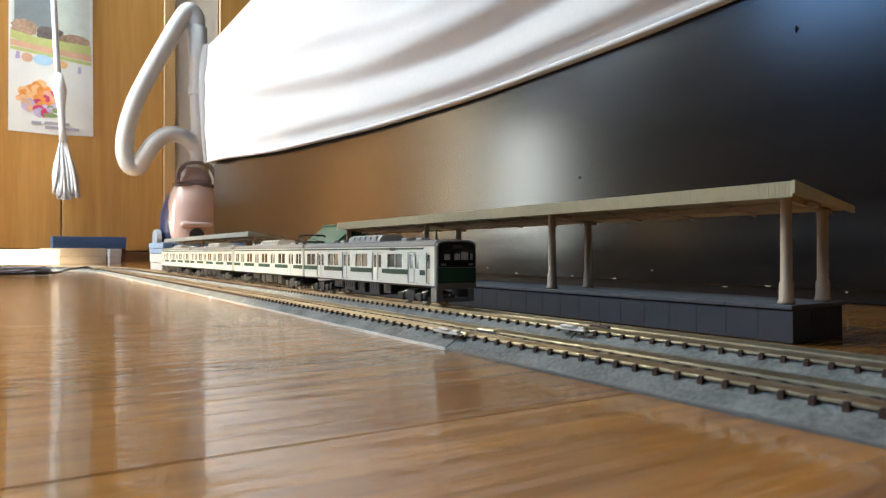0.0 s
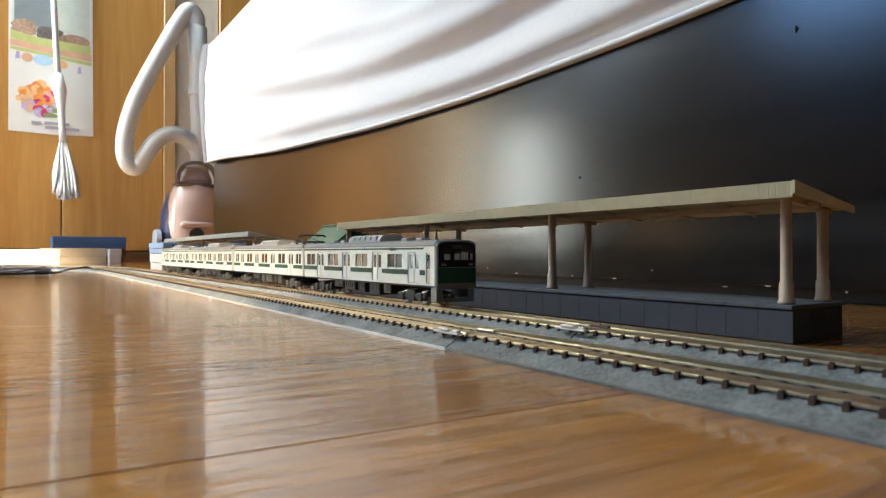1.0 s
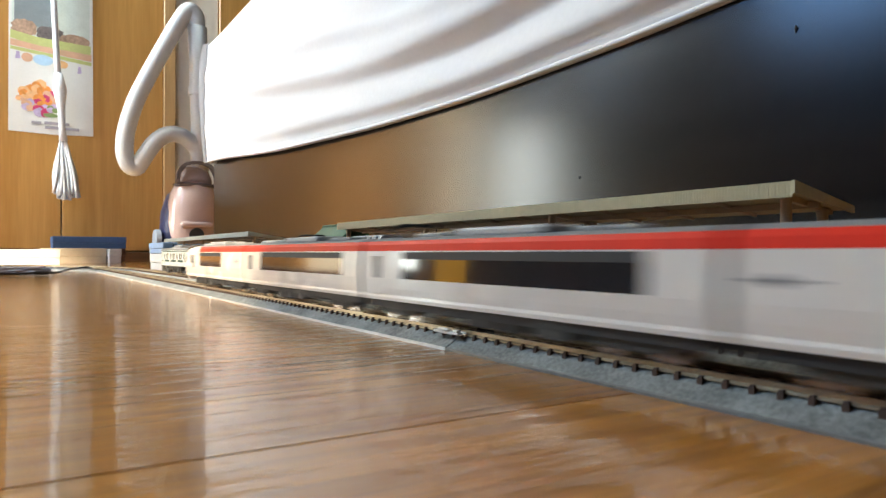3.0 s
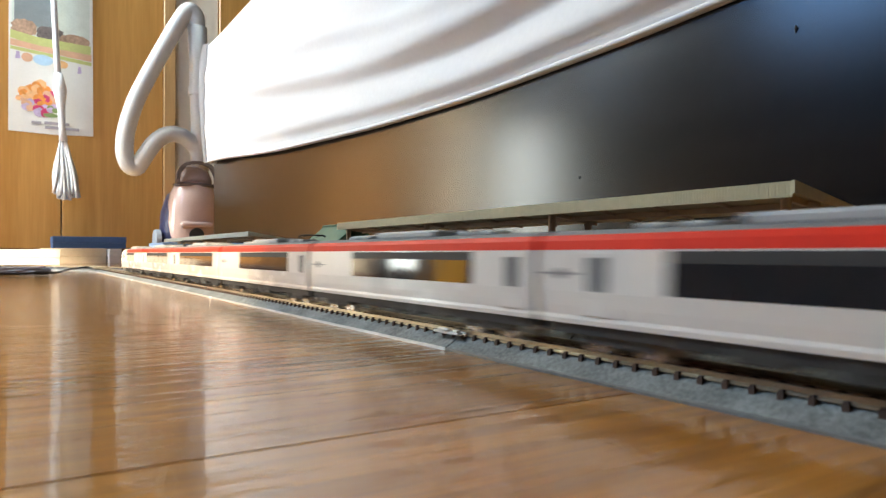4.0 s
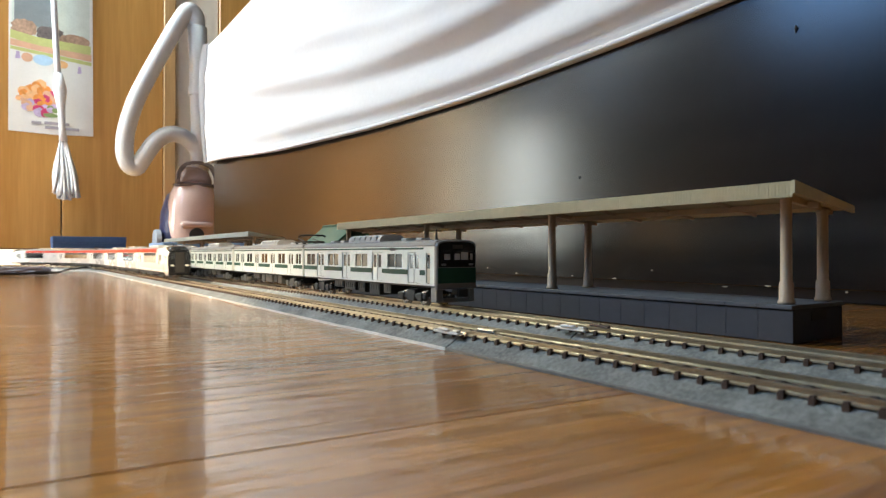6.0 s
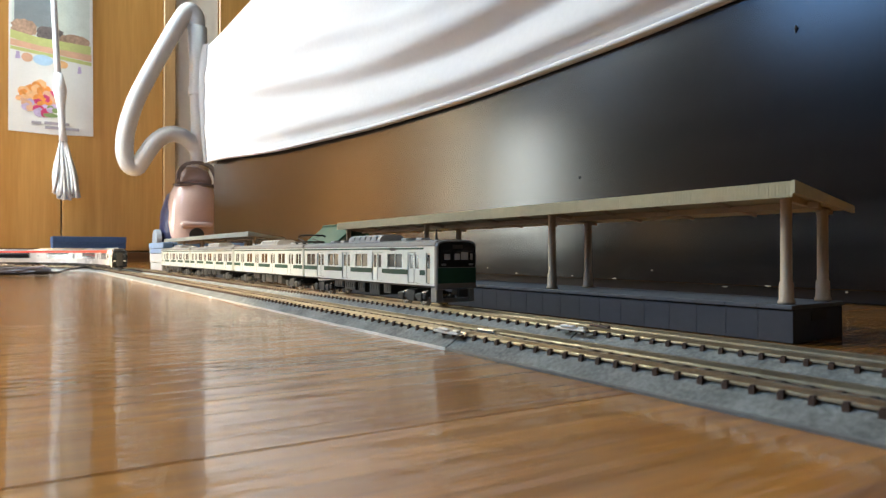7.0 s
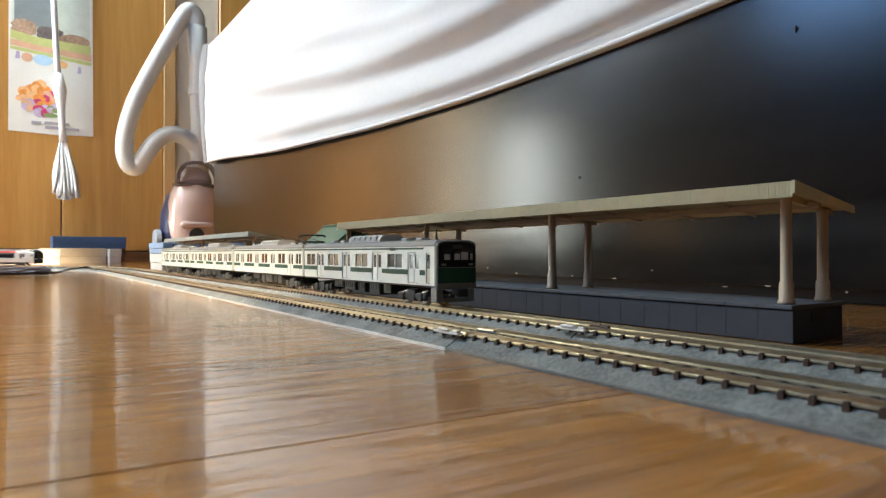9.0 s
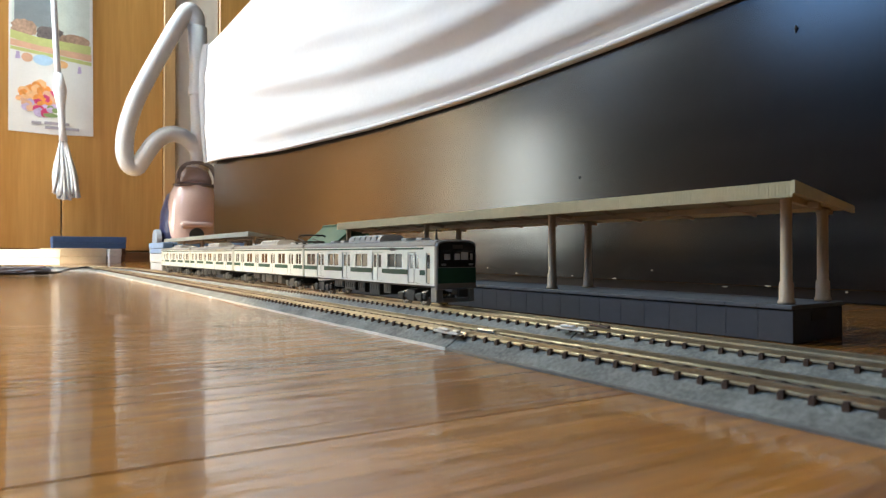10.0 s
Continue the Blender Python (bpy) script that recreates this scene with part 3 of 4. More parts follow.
def commuter_car(cab=False, pantograph=False, seed=1):
    """Silver commuter car with green bands; y runs from the front (-L/2) to the rear."""
    L, hw = 132.0, 9.35
    root = empty("commuter_car")
    z0, z1 = 13.9, 29.6
    f, r = -L / 2, L / 2
    if cab:
        doors = [f + 16.5 + 31.0 * k for k in range(4)]
        glass = [(doors[k] + 9.2, doors[k] + 21.4) for k in range(3)] + [(doors[3] + 7.5, r - 3.5)]
    else:
        doors = [f + 19.5 + 31.0 * k for k in range(4)]
        glass = [(doors[k] + 9.2, doors[k] + 21.4) for k in range(3)] + [(doors[3] + 8, r - 3.5), (f + 3.5, doors[0] - 8)]
    holes = []
    for a, b in glass:
        holes.append((a, b, 20.6, 26.2))
    for d in doors:
        holes.append((d - 4.6, d + 4.6, 14.6, 26.9))
    if cab:
        holes.append((f + 4.4, f + 7.2, 14.8, 26.6))
    for sx in (-1, 1):
        side = part("side_wall", pierced(bmesh.new(), min(sx * hw, sx * (hw - 0.55)), max(sx * hw, sx * (hw - 0.55)), f + 1.2, r - 0.2, z0, z1, holes), SILVER, root, "brushed silver side wall")
        # corrugation and sill beads
        for z in (14.3, 15.6, 17.0):
            spans = sorted([(a, b) for a, b, c, d in holes if c < z < d])
            y = f + 1.4
            bm = bmesh.new()
            for a, b in spans + [(r - 0.3, r)]:
                box(bm, min(sx * hw, sx * (hw + 0.12)), max(sx * hw, sx * (hw + 0.12)), y, a - 0.2, z, z + 0.18)
                y = b + 0.2
            part("bead", bm, SILVER, side)
        # green bands between the doors
        edges = [f + 1.4] + [v for d in doors for v in (d - 4.7, d + 4.7)] + [r - 0.3]
        if cab:
            edges[0] = f + 8.0
        for a, b in zip(edges[::2], edges[1::2]):
            if b - a > 0.8:
                part("green_stripe", boxed(min(sx * hw, sx * (hw + 0.1)), max(sx * hw, sx * (hw + 0.1)), a, b, 17.9, 19.9), GREEN_BAND, side, "dark green stripe")
        part("upper_stripe", boxed(min(sx * hw, sx * (hw + 0.1)), max(sx * hw, sx * (hw + 0.1)), f + (9 if cab else 1.5), r - 0.4, 28.0, 28.7), GREEN_BAND, side, "thin green upper stripe")
        for a, b in glass:
            w = part("window", loft(bmesh.new(), [[(sx * 8.6, q, 20.6), (sx * 9.02, q, 20.6), (sx * 8.84, q, 26.2), (sx * 8.6, q, 26.2)] for q in (a, b)]), COACH_GLASS, root, "tinted train window")
            bars = bmesh.new()
            mid = (a + b) / 2
            for lo, hi in ((mid - 0.3, mid + 0.3), (a, a + 0.3), (b - 0.3, b)):
                box(bars, min(sx * 8.9, sx * 9.15), max(sx * 8.9, sx * 9.15), lo, hi, 20.6, 26.2)
            part("window_bar", bars, SILVER, w)
        for d in doors:
            bm = pierced(bmesh.new(), min(sx * 8.7, sx * 9.1), max(sx * 8.7, sx * 9.1), d - 4.5, d + 4.5, 14.7, 26.8,
                         [(d - 3.5, d - 0.9, 20.4, 25.9), (d + 0.9, d + 3.5, 20.4, 25.9)])
            door = part("sliding_door", bm, SILVER, root, "silver double sliding door")
            part("seam", boxed(min(sx * 9.08, sx * 9.16), max(sx * 9.08, sx * 9.16), d - 0.12, d + 0.12, 14.8, 26.7), DARK, door)
            for a in (d - 3.5, d + 0.9):
                part("door_window", loft(bmesh.new(), [[(sx * 8.7, q, 20.4), (sx * 8.98, q, 20.4), (sx * 8.80, q, 25.9), (sx * 8.7, q, 25.9)] for q in (a, a + 2.6)]), COACH_GLASS, door)
        if cab:
            cd = part("cab_door", boxed(min(sx * 8.7, sx * 9.05), max(sx * 8.7, sx * 9.05), f + 4.5, f + 7.1, 14.9, 26.5), CREAM, root, "narrow beige crew door")
            part("door_window", boxed(min(sx * 9.0, sx * 9.15), max(sx * 9.0, sx * 9.15), f + 5.0, f + 6.6, 20.6, 25.8), GLASS_DARK, cd)
            part("number_lamp", boxed(min(sx * 9.3, sx * 9.5), max(sx * 9.3, sx * 9.5), f + 31, f + 35.5, 27.6, 28.9, 0.1), DARK, root, "dark destination box")
    part("floor_pan", boxed(-8.6, 8.6, f + 1.3, r - 0.3, 13.2, 14.4), DARK, root)
    part("seats", boxed(-3.0, 3.0, f + 10, r - 6, 14.4, 19.5), UNDER_GREY, root)
    rs = roof_section(hw + 0.15, 29.6, 31.9)
    bm = loft(bmesh.new(), [[(x, y, z) for x, z in rs] + [(hw + 0.15, y, 29.2), (-hw - 0.15, y, 29.2)] for y in (f + 1.0, r)])
    roof = part("roof", bm, ROOF_GREY, root, "grey curved roof")
    for y in (r - 0.2,):
        part("end_wall", boxed(-hw, hw, y - 0.4, y + 0.1, 13.9, 29.6), SILVER, root)
        part("gangway", boxed(-4.5, 4.5, y + 0.12, y + 2.2, 13.5, 27, 0.3), DARK, root)
    # air conditioner, ribbed and rounded
    ac = roof_section(6.6, 31.2, 35.0, 11)
    part("air_conditioner", loft(bmesh.new(), [[(x, y, z) for x, z in ac] for y in (-16, 16)]), AC_GREY, roof, "light grey rounded air conditioner")
    gr = bmesh.new()
    for k in range(5):
        for sx in (-1, 1):
            box(gr, min(sx * 4.9, sx * 6.75), max(sx * 4.9, sx * 6.75), -13 + k * 5.6, -9.4 + k * 5.6, 32.2, 34.1, 0.2)
    part("grille", gr, AC_GREY, roof)
    for y in (f + 24, f + 36, r - 22, r - 34):
        part("vent", boxed(-2.4, 2.4, y - 2.4, y + 2.4, 31.6, 33.0, 0.4), AC_GREY, roof)
    part("aerial", tube(bmesh.new(), [(0, f + 14, 31.5), (0, f + 14, 33.2), (0, f + 14, 36.2)], [1.1, 0.5, 0.25], 8), DARK, roof) if cab else None
    if pantograph:
        pb = bmesh.new()
        for y in (f + 8, f + 19):
            box(pb, -6, 6, y - 0.5, y + 0.5, 32.6, 33.4)
        for sx in (-1, 1):
            box(pb, sx * 5.5 - 0.5, sx * 5.5 + 0.5, f + 6, f + 21, 32.4, 33.2)
            tube(pb, [(sx * 5, f + 8, 33), (sx * 4.5, f + 20, 35.0), (sx * 4.5, f + 10, 36.4)], 0.4, 6)
        tube(pb, [(-8, f + 10, 36.0), (-6.5, f + 10, 36.8), (6.5, f + 10, 36.8), (8, f + 10, 36.0)], 0.5, 6)
        for sx in (-1, 1):
            for y in (f + 8, f + 19):
                cyl(pb, sx * 5.5, y, 32.0, 0.8, 1.6, 2, 8)
        part("pantograph", pb, DARK, roof, "folded dark pantograph")
    bogie(root, f + 22)
    bogie(root, r - 20)
    under_boxes(root, f + 37, r - 35, seed)
    if cab:
        # face: rounded silver frame with painted shade, black mask, windows, green band, skirt, coupler
        fr = bmesh.new()
        rim = [(-hw, 12.6), (-hw, 29.0)] + [(x, z) for x, z in roof_section(hw, 29.3, 31.6)] + [(hw, 29.0), (hw, 12.6)]
        loft(fr, [[(x * sc, y, 22 + (z - 22) * sz) for x, z in rim] for y, sc, sz in ((f + 1.3, 1.0, 1.0), (f + 0.3, 1.0, 1.0), (f - 0.5, 0.97, 0.985))])
        face = part("cab_face", fr, CAB_SHADED, root, "silver metal cab front, darkened with painted shade")
        mask = bmesh.new()
        rim2 = [(-8.5, 21.2), (-8.5, 28.6)] + [(x, z) for x, z in roof_section(8.5, 28.8, 30.9)] + [(8.5, 28.6), (8.5, 21.2)]
        loft(mask, [[(x, y, z) for x, z in rim2] for y in (f - 0.4, f - 0.75)])
        mk = part("window_mask", mask, FACE_BLACK, face, "glossy black windscreen surround")
        for a, b in ((-7.6, -3.0), (-2.4, 5.2), (5.8, 7.7)):
            part("windscreen", boxed(a, b, f - 0.95, f - 0.7, 23.4, 27.4, 0.1), GLASS_DARK, mk)
        # pale patches stand in for daylight seen through the cab
        for a, b, z in ((-6.3, -3.6, 26.2), (-1.5, 1.0, 26.4), (1.5, 4.9, 26.9), (5.9, 7.1, 26.4)):
            part("see_through_patch", boxed(a, b, f - 1.05, f - 0.9, 24.0, z, 0.1), AC_GREY, mk, "pale patch painted for the bright interior behind the windscreen")
        part("destination_sign", boxed(-2.4, 2.4, f - 0.95, f - 0.7, 28.2, 29.8), DARK, mk)
        part("green_band", boxed(-8.9, 8.9, f - 0.75, f - 0.3, 15.0, 20.9, 0.1), GREEN_BAND, face, "dark green front band")
        for sx in (-1, 1):
            part("headlight", boxed(sx * 6.4 - 1.1, sx * 6.4 + 1.1, f - 0.95, f - 0.7, 21.8, 22.6, 0.1), CAB_SHADED, face, "small round-edged headlight")
        sk = bmesh.new()
        for sx in (-1, 1):
            box(sk, min(sx * 6.0, sx * 9.0), max(sx * 6.0, sx * 9.0), f + 0.2, f + 4.6, 7.6, 13.6, 0.4)
        box(sk, -6.0, 6.0, f + 0.2, f + 1.2, 7.6, 9.2, 0.2)
        part("skirt", sk, CAB_SHADED, root, "grey front skirt")
        cp = bmesh.new()
        box(cp, -1.8, 1.8, f - 3.4, f + 1, 10.4, 12.8, 0.4)
        box(cp, -2.5, 2.5, f - 4.6, f - 3.0, 9.8, 13.2, 0.4)
        part("coupler", cp, DARK, root)
    else:
        part("end_wall", boxed(-hw, hw, f + 0.8, f + 1.25, 13.9, 29.6), SILVER, root)
    return root


def commuter_train():
    front, pitch = 199.0, 136.5
    for i in range(4):
        car = commuter_car(cab=i in (0, 3), pantograph=i == 1, seed=3 + i)
        car.matrix_basis = pose(TRACK_2 * MM, (front + 66 + pitch * i + (3.0 if i == 0 else 0)) * MM, 0, 0, 0, 180 if i == 3 else 0)
        tagged(car, "silver model commuter coach with dark green stripes, standing on the track" if i not in (0, 3) else "silver model commuter cab coach with a black windscreen and green stripes", "model train", group="commuter train")


# ---- express train, running ----
EL, EPITCH = 130.5, 133.0


def express_car(cab, seed, band, doors, emblem, red):
    """White express coach with a red band under the roof and a dark window band; a cab car's nose points to +y."""
    root = empty("express_car")
    f, r = -EL / 2, EL / 2
    end = r - 27 if cab else r
    outline = [(-7.6, 11.3), (-9.35, 11.6), (-9.5, 12.6), (-9.3, 13.4), (-9.6, 15.4), (-9.85, 18.4), (-9.5, 27.2)]
    full = outline + [(-x, z) for x, z in outline[::-1]]
    body = part("body", loft(bmesh.new(), [[(x, y, z) for x, z in full] for y in (f, end)]), WHITE_BODY, root, "glossy white body")
    red_end = red if red is not None else r
    upper = [(-9.53, 27.25), (-9.2, 29.2), (-8.3, 30.4)]
    for y0, y1, mat, nm in ((f, red_end, RED_BAND, "red_band"), (red_end + 0.02, end, WHITE_BODY, "white_shoulder")):
        if y1 - y0 > 0.5:
            sec = upper + [(-x, z) for x, z in upper[::-1]]
            part(nm, loft(bmesh.new(), [[(x, y, z) for x, z in sec] for y in (y0, y1)]), mat, root, "glossy red band under the roof" if mat == RED_BAND else "")
    top = [(-8.25, 30.42), (-5.5, 31.3), (0, 31.7), (5.5, 31.3), (8.25, 30.42)]
    roof = part("roof", loft(bmesh.new(), [[(x, y, z) for x, z in top] for y in (f, end)]), ROOF_GREY, root, "grey roof")
    part("air_conditioner", boxed(-6, 6, -19, 17, 31.0, 33.4, 0.7, 2), AC_GREY, roof)
    for y in (-40, -30, 30, 38):
        part("roof_box", boxed(-3.5, 3.5, y - 3, y + 3, 31.2, 32.6, 0.4), AC_GREY, roof)
    if seed == 2:
        pb = bmesh.new()
        for sx in (-1, 1):
            tube(pb, [(sx * 5, 44, 31.4), (sx * 4.5, 56, 34.0), (sx * 4.5, 46, 35.2)], 0.4, 6)
            cyl(pb, sx * 5, 44, 31.8, 0.9, 1.8, 2, 8)
        tube(pb, [(-7.5, 46, 34.6), (-6, 46, 35.4), (6, 46, 35.4), (7.5, 46, 34.6)], 0.5, 6)
        part("pantograph", pb, DARK, roof, "folded dark pantograph")
    # window bands, with panes divided by slim posts
    w0, w1 = band
    for sx in (-1, 1):
        band = bmesh.new()
        for z0, z1, xa, xb in ((18.7, 22.0, 9.838, 9.707), (22.0, 26.9, 9.707, 9.512)):
            loft(band, [[(sx * (xa - 0.4), y, z0), (sx * (xa + 0.07), y, z0), (sx * (xb + 0.07), y, z1), (sx * (xb - 0.4), y, z1)] for y in (w0, w1)])
        bd = part("window_band", band, GLASS_DARK, root, "dark tinted window band")
        n = 5 if not cab else 4
        for k in range(1, n):
            y = w0 + (w1 - w0) * k / n
            part("window_post", loft(bmesh.new(), [[(sx * 9.5, q, 18.9), (sx * 9.95, q, 18.9), (sx * 9.73, q, 24.6), (sx * 9.4, q, 24.6)] for q in (y - 0.25, y + 0.25)]), FACE_BLACK, bd)
        part("blind_band", loft(bmesh.new(), [[(sx * 9.4, q, 24.7), (sx * 9.71, q, 24.7), (sx * 9.62, q, 26.8), (sx * 9.3, q, 26.8)] for q in (w0 + 0.2, w1 - 0.2)]), DARK, bd, "matt black strip over the windows")
        # entrance door with its window
        for yd in doors:
            dr = part("entrance_door", boxed(min(sx * 9.2, sx * 9.74), max(sx * 9.2, sx * 9.74), yd - 4.6, yd + 4.6, 13.6, 26.6, 0.05), WHITE_BODY, root)
            part("door_window", boxed(min(sx * 9.3, sx * 9.86), max(sx * 9.3, sx * 9.86), yd - 2.4, yd + 2.4, 18.6, 25.6, 0.05), DOOR_GLASS, dr, "grey door window")
        if emblem is not None:
            mk = bmesh.new()
            ym = emblem
            loft(mk, [[(sx * 9.5, ym + a, 22.2 - b), (sx * 9.80, ym + a, 22.2 - b), (sx * 9.77, ym + a, 22.2 + b), (sx * 9.5, ym + a, 22.2 + b)] for a, b in ((-6, 0.1), (-2, 0.3), (0, 1.2), (1.2, 1.2), (2.4, 0.4), (6, 0.15))])
            part("emblem", mk, LOGO_GREY, root, "grey arrow-like emblem")
    part("underframe", boxed(-8.4, 8.4, f + 1, end - 1, 9.4, 11.5), DARK, root)
    part("gangway", boxed(-4.5, 4.5, f - 1.4, f, 12.5, 27.5, 0.4), DARK, root)
    if not cab:
        part("gangway", boxed(-4.5, 4.5, r, r + 1.2, 12.5, 27.5, 0.4), DARK, root)
    bogie(root, f + 20)
    bogie(root, r - (30 if cab else 20))
    under_boxes(root, f + 35, r - (46 if cab else 35), 20 + seed, low=6.9, top=11.6, half=8.6)
    if cab:
        # nose: full width almost to a blunt black front, under a dark glazed hood, over a white chin
        tip = r + 6.0
        secs = []
        shape = full[:7] + [(-9.2, 29.2), (-8.3, 30.4), (-5.5, 31.3), (5.5, 31.3), (8.3, 30.4), (9.2, 29.2)] + full[7:]
        for k in range(13):
            t = k / 12
            y = end + (tip - 1.0 - end) * t
            kx = 1 - 0.03 * t ** 2 - 0.07 * t ** 9
            dz = -3.2 * t ** 2.6
            row = []
            for x, z in shape:
                zz = z
                if z > 20:
                    zz = z + dz * (z - 20) / 11.0
                row.append((x * kx, y, zz))
            secs.append(row)
        part("nose", loft(bmesh.new(), secs), WHITE_BODY, root, "rounded white nose", smooth=False)
        hood = bmesh.new()
        loft(hood, [[(x * w, y, 27.0 + (z - 27.0) * h) for x, z in roof_section(8.0, 27.0, 32.6, 11)]
                    for y, w, h in ((tip - 21, 0.80, 0.72), (tip - 16, 0.95, 0.98), (tip - 9, 0.98, 1.0), (tip - 3, 0.96, 0.9), (tip - 0.8, 0.93, 0.62))])
        part("hood", hood, GLASS_DARK, root, "dark glazed cab hood", smooth=True)
        fc = bmesh.new()
        ring = [(-8.0, 9.4), (-8.5, 18), (-8.5, 24), (-7.4, 27.6), (-4.8, 29.4), (4.8, 29.4), (7.4, 27.6), (8.5, 24), (8.5, 18), (8.0, 9.4)]
        loft(fc, [[(x * a, y, 20 + (z - 20) * a) for x, z in ring] for y, a in ((tip - 1.2, 1.0), (tip - 0.2, 1.0), (tip + 0.4, 0.93))])
        face = part("cab_face", fc, FACE_BLACK, root, "glossy black blunt cab front")
        part("gangway_door", boxed(-3.4, 3.4, tip + 0.3, tip + 1.0, 11.5, 27.2, 0.3), DARK, face)
        for sx in (-1, 1):
            part("windscreen", boxed(min(sx * 3.8, sx * 6.6), max(sx * 3.8, sx * 6.6), tip + 0.2, tip + 0.6, 21.6, 26.6, 0.1), GLASS_DARK, face)
            part("headlight", boxed(sx * 5.3 - 1.2, sx * 5.3 + 1.2, tip + 0.2, tip + 0.65, 16.4, 17.8, 0.1), LAMP_LENS, face)
            part("cab_window", boxed(min(sx * 9.3, sx * 9.93), max(sx * 9.3, sx * 9.93), r - 20.0, r - 14.5, 20.4, 25.4, 0.1), DOOR_GLASS, root, "grey cab side window")
            part("cab_door", boxed(min(sx * 9.55, sx * 9.93), max(sx * 9.55, sx * 9.93), r - 25.4, r - 21.2, 17.4, 25.4, 0.05), DOOR_GLASS, root, "grey crew door")
            part("side_lamp", boxed(min(sx * 8.0, sx * 9.35), max(sx * 8.0, sx * 9.35), tip - 7.0, tip - 4.2, 20.8, 24.6, 0.2), DARK, root, "small dark quarter window")
        part("chin", loft(bmesh.new(), [[(x * k2, y, z) for x, z in ((-7.8, 9.3), (-8.8, 12.4), (8.8, 12.4), (7.8, 9.3))] for y, k2 in ((tip - 13, 1.04), (tip - 5, 1.0), (tip - 1.3, 0.86))]), WHITE_BODY, root, "white nose skirt")
    return root


DOOR_GLASS = surface("grey_door_glass", (0.16, 0.165, 0.17), 0.15, scale=200, bump=0)


def express_train():
    cars = []
    for i in range(6):
        f, r = -EL / 2, EL / 2
        if i == 0:
            car = express_car(True, i, (r - 89, r - 39.5), (), r - 119, r - 38)
        elif i == 5:
            car = express_car(True, i, (f + 34, f + 93), (f + 17,), f + 6, f + 95)
        elif i in (1, 2):
            car = express_car(False, i, (r - 116, r - 26), (r - 10,), None, None)
        else:
            car = express_car(False, i, (f + 23, f + 93), (f + 7,), r - 8, None)
        tagged(car, "white model express cab coach with a red band and black face" if i in (0, 5) else "white model express coach with a red band and dark windows", "model train", group="express train")
        cars.append(car)
    return cars


# seconds, millimetres along the track of the train's front
RUN = [(0.0, -372), (0.8, -158), (1.4, 2), (1.6, 59), (1.8, 116), (2.0, 170.5), (2.2, 225), (2.4, 278), (2.7, 361), (3.2, 526), (3.8, 720), (4.1, 798), (4.3, 849), (4.6, 924),
       (4.9, 1003), (5.5, 1167), (5.7, 1231), (6.3, 1425), (6.8, 1591), (7.2, 1735), (7.6, 1850), (8.0, 1922), (8.4, 1965), (8.8, 2020), (9.0, 2077), (9.4, 2180), (10.0, 2330)]


def run_at(t):
    ts, ss = [a for a, b in RUN], [b for a, b in RUN]
    return float(np.interp(t, ts, ss))


def smooth_run(t):
    return sum(run_at(min(max(t + d, 0), 10)) for d in (-0.1, -0.05, 0, 0.05, 0.1)) / 5 if 0.1 < t < 9.9 else run_at(t)


def motions():
    for i, car in enumerate(EXPRESS):
        rows = []
        for k in range(51):
            t = k * 0.2
            s = smooth_run(t) - EL / 2 - i * EPITCH
            a, b = on_path(s + 45), on_path(s - 45)
            head = math.degrees(math.atan2(-(a[0] - b[0]), a[1] - b[1]))
            rows.append((t, pose((a[0] + b[0]) / 2 * MM, (a[1] + b[1]) / 2 * MM, 0, 0, 0, head + (180 if i == 5 else 0))))
        walk(car, rows)


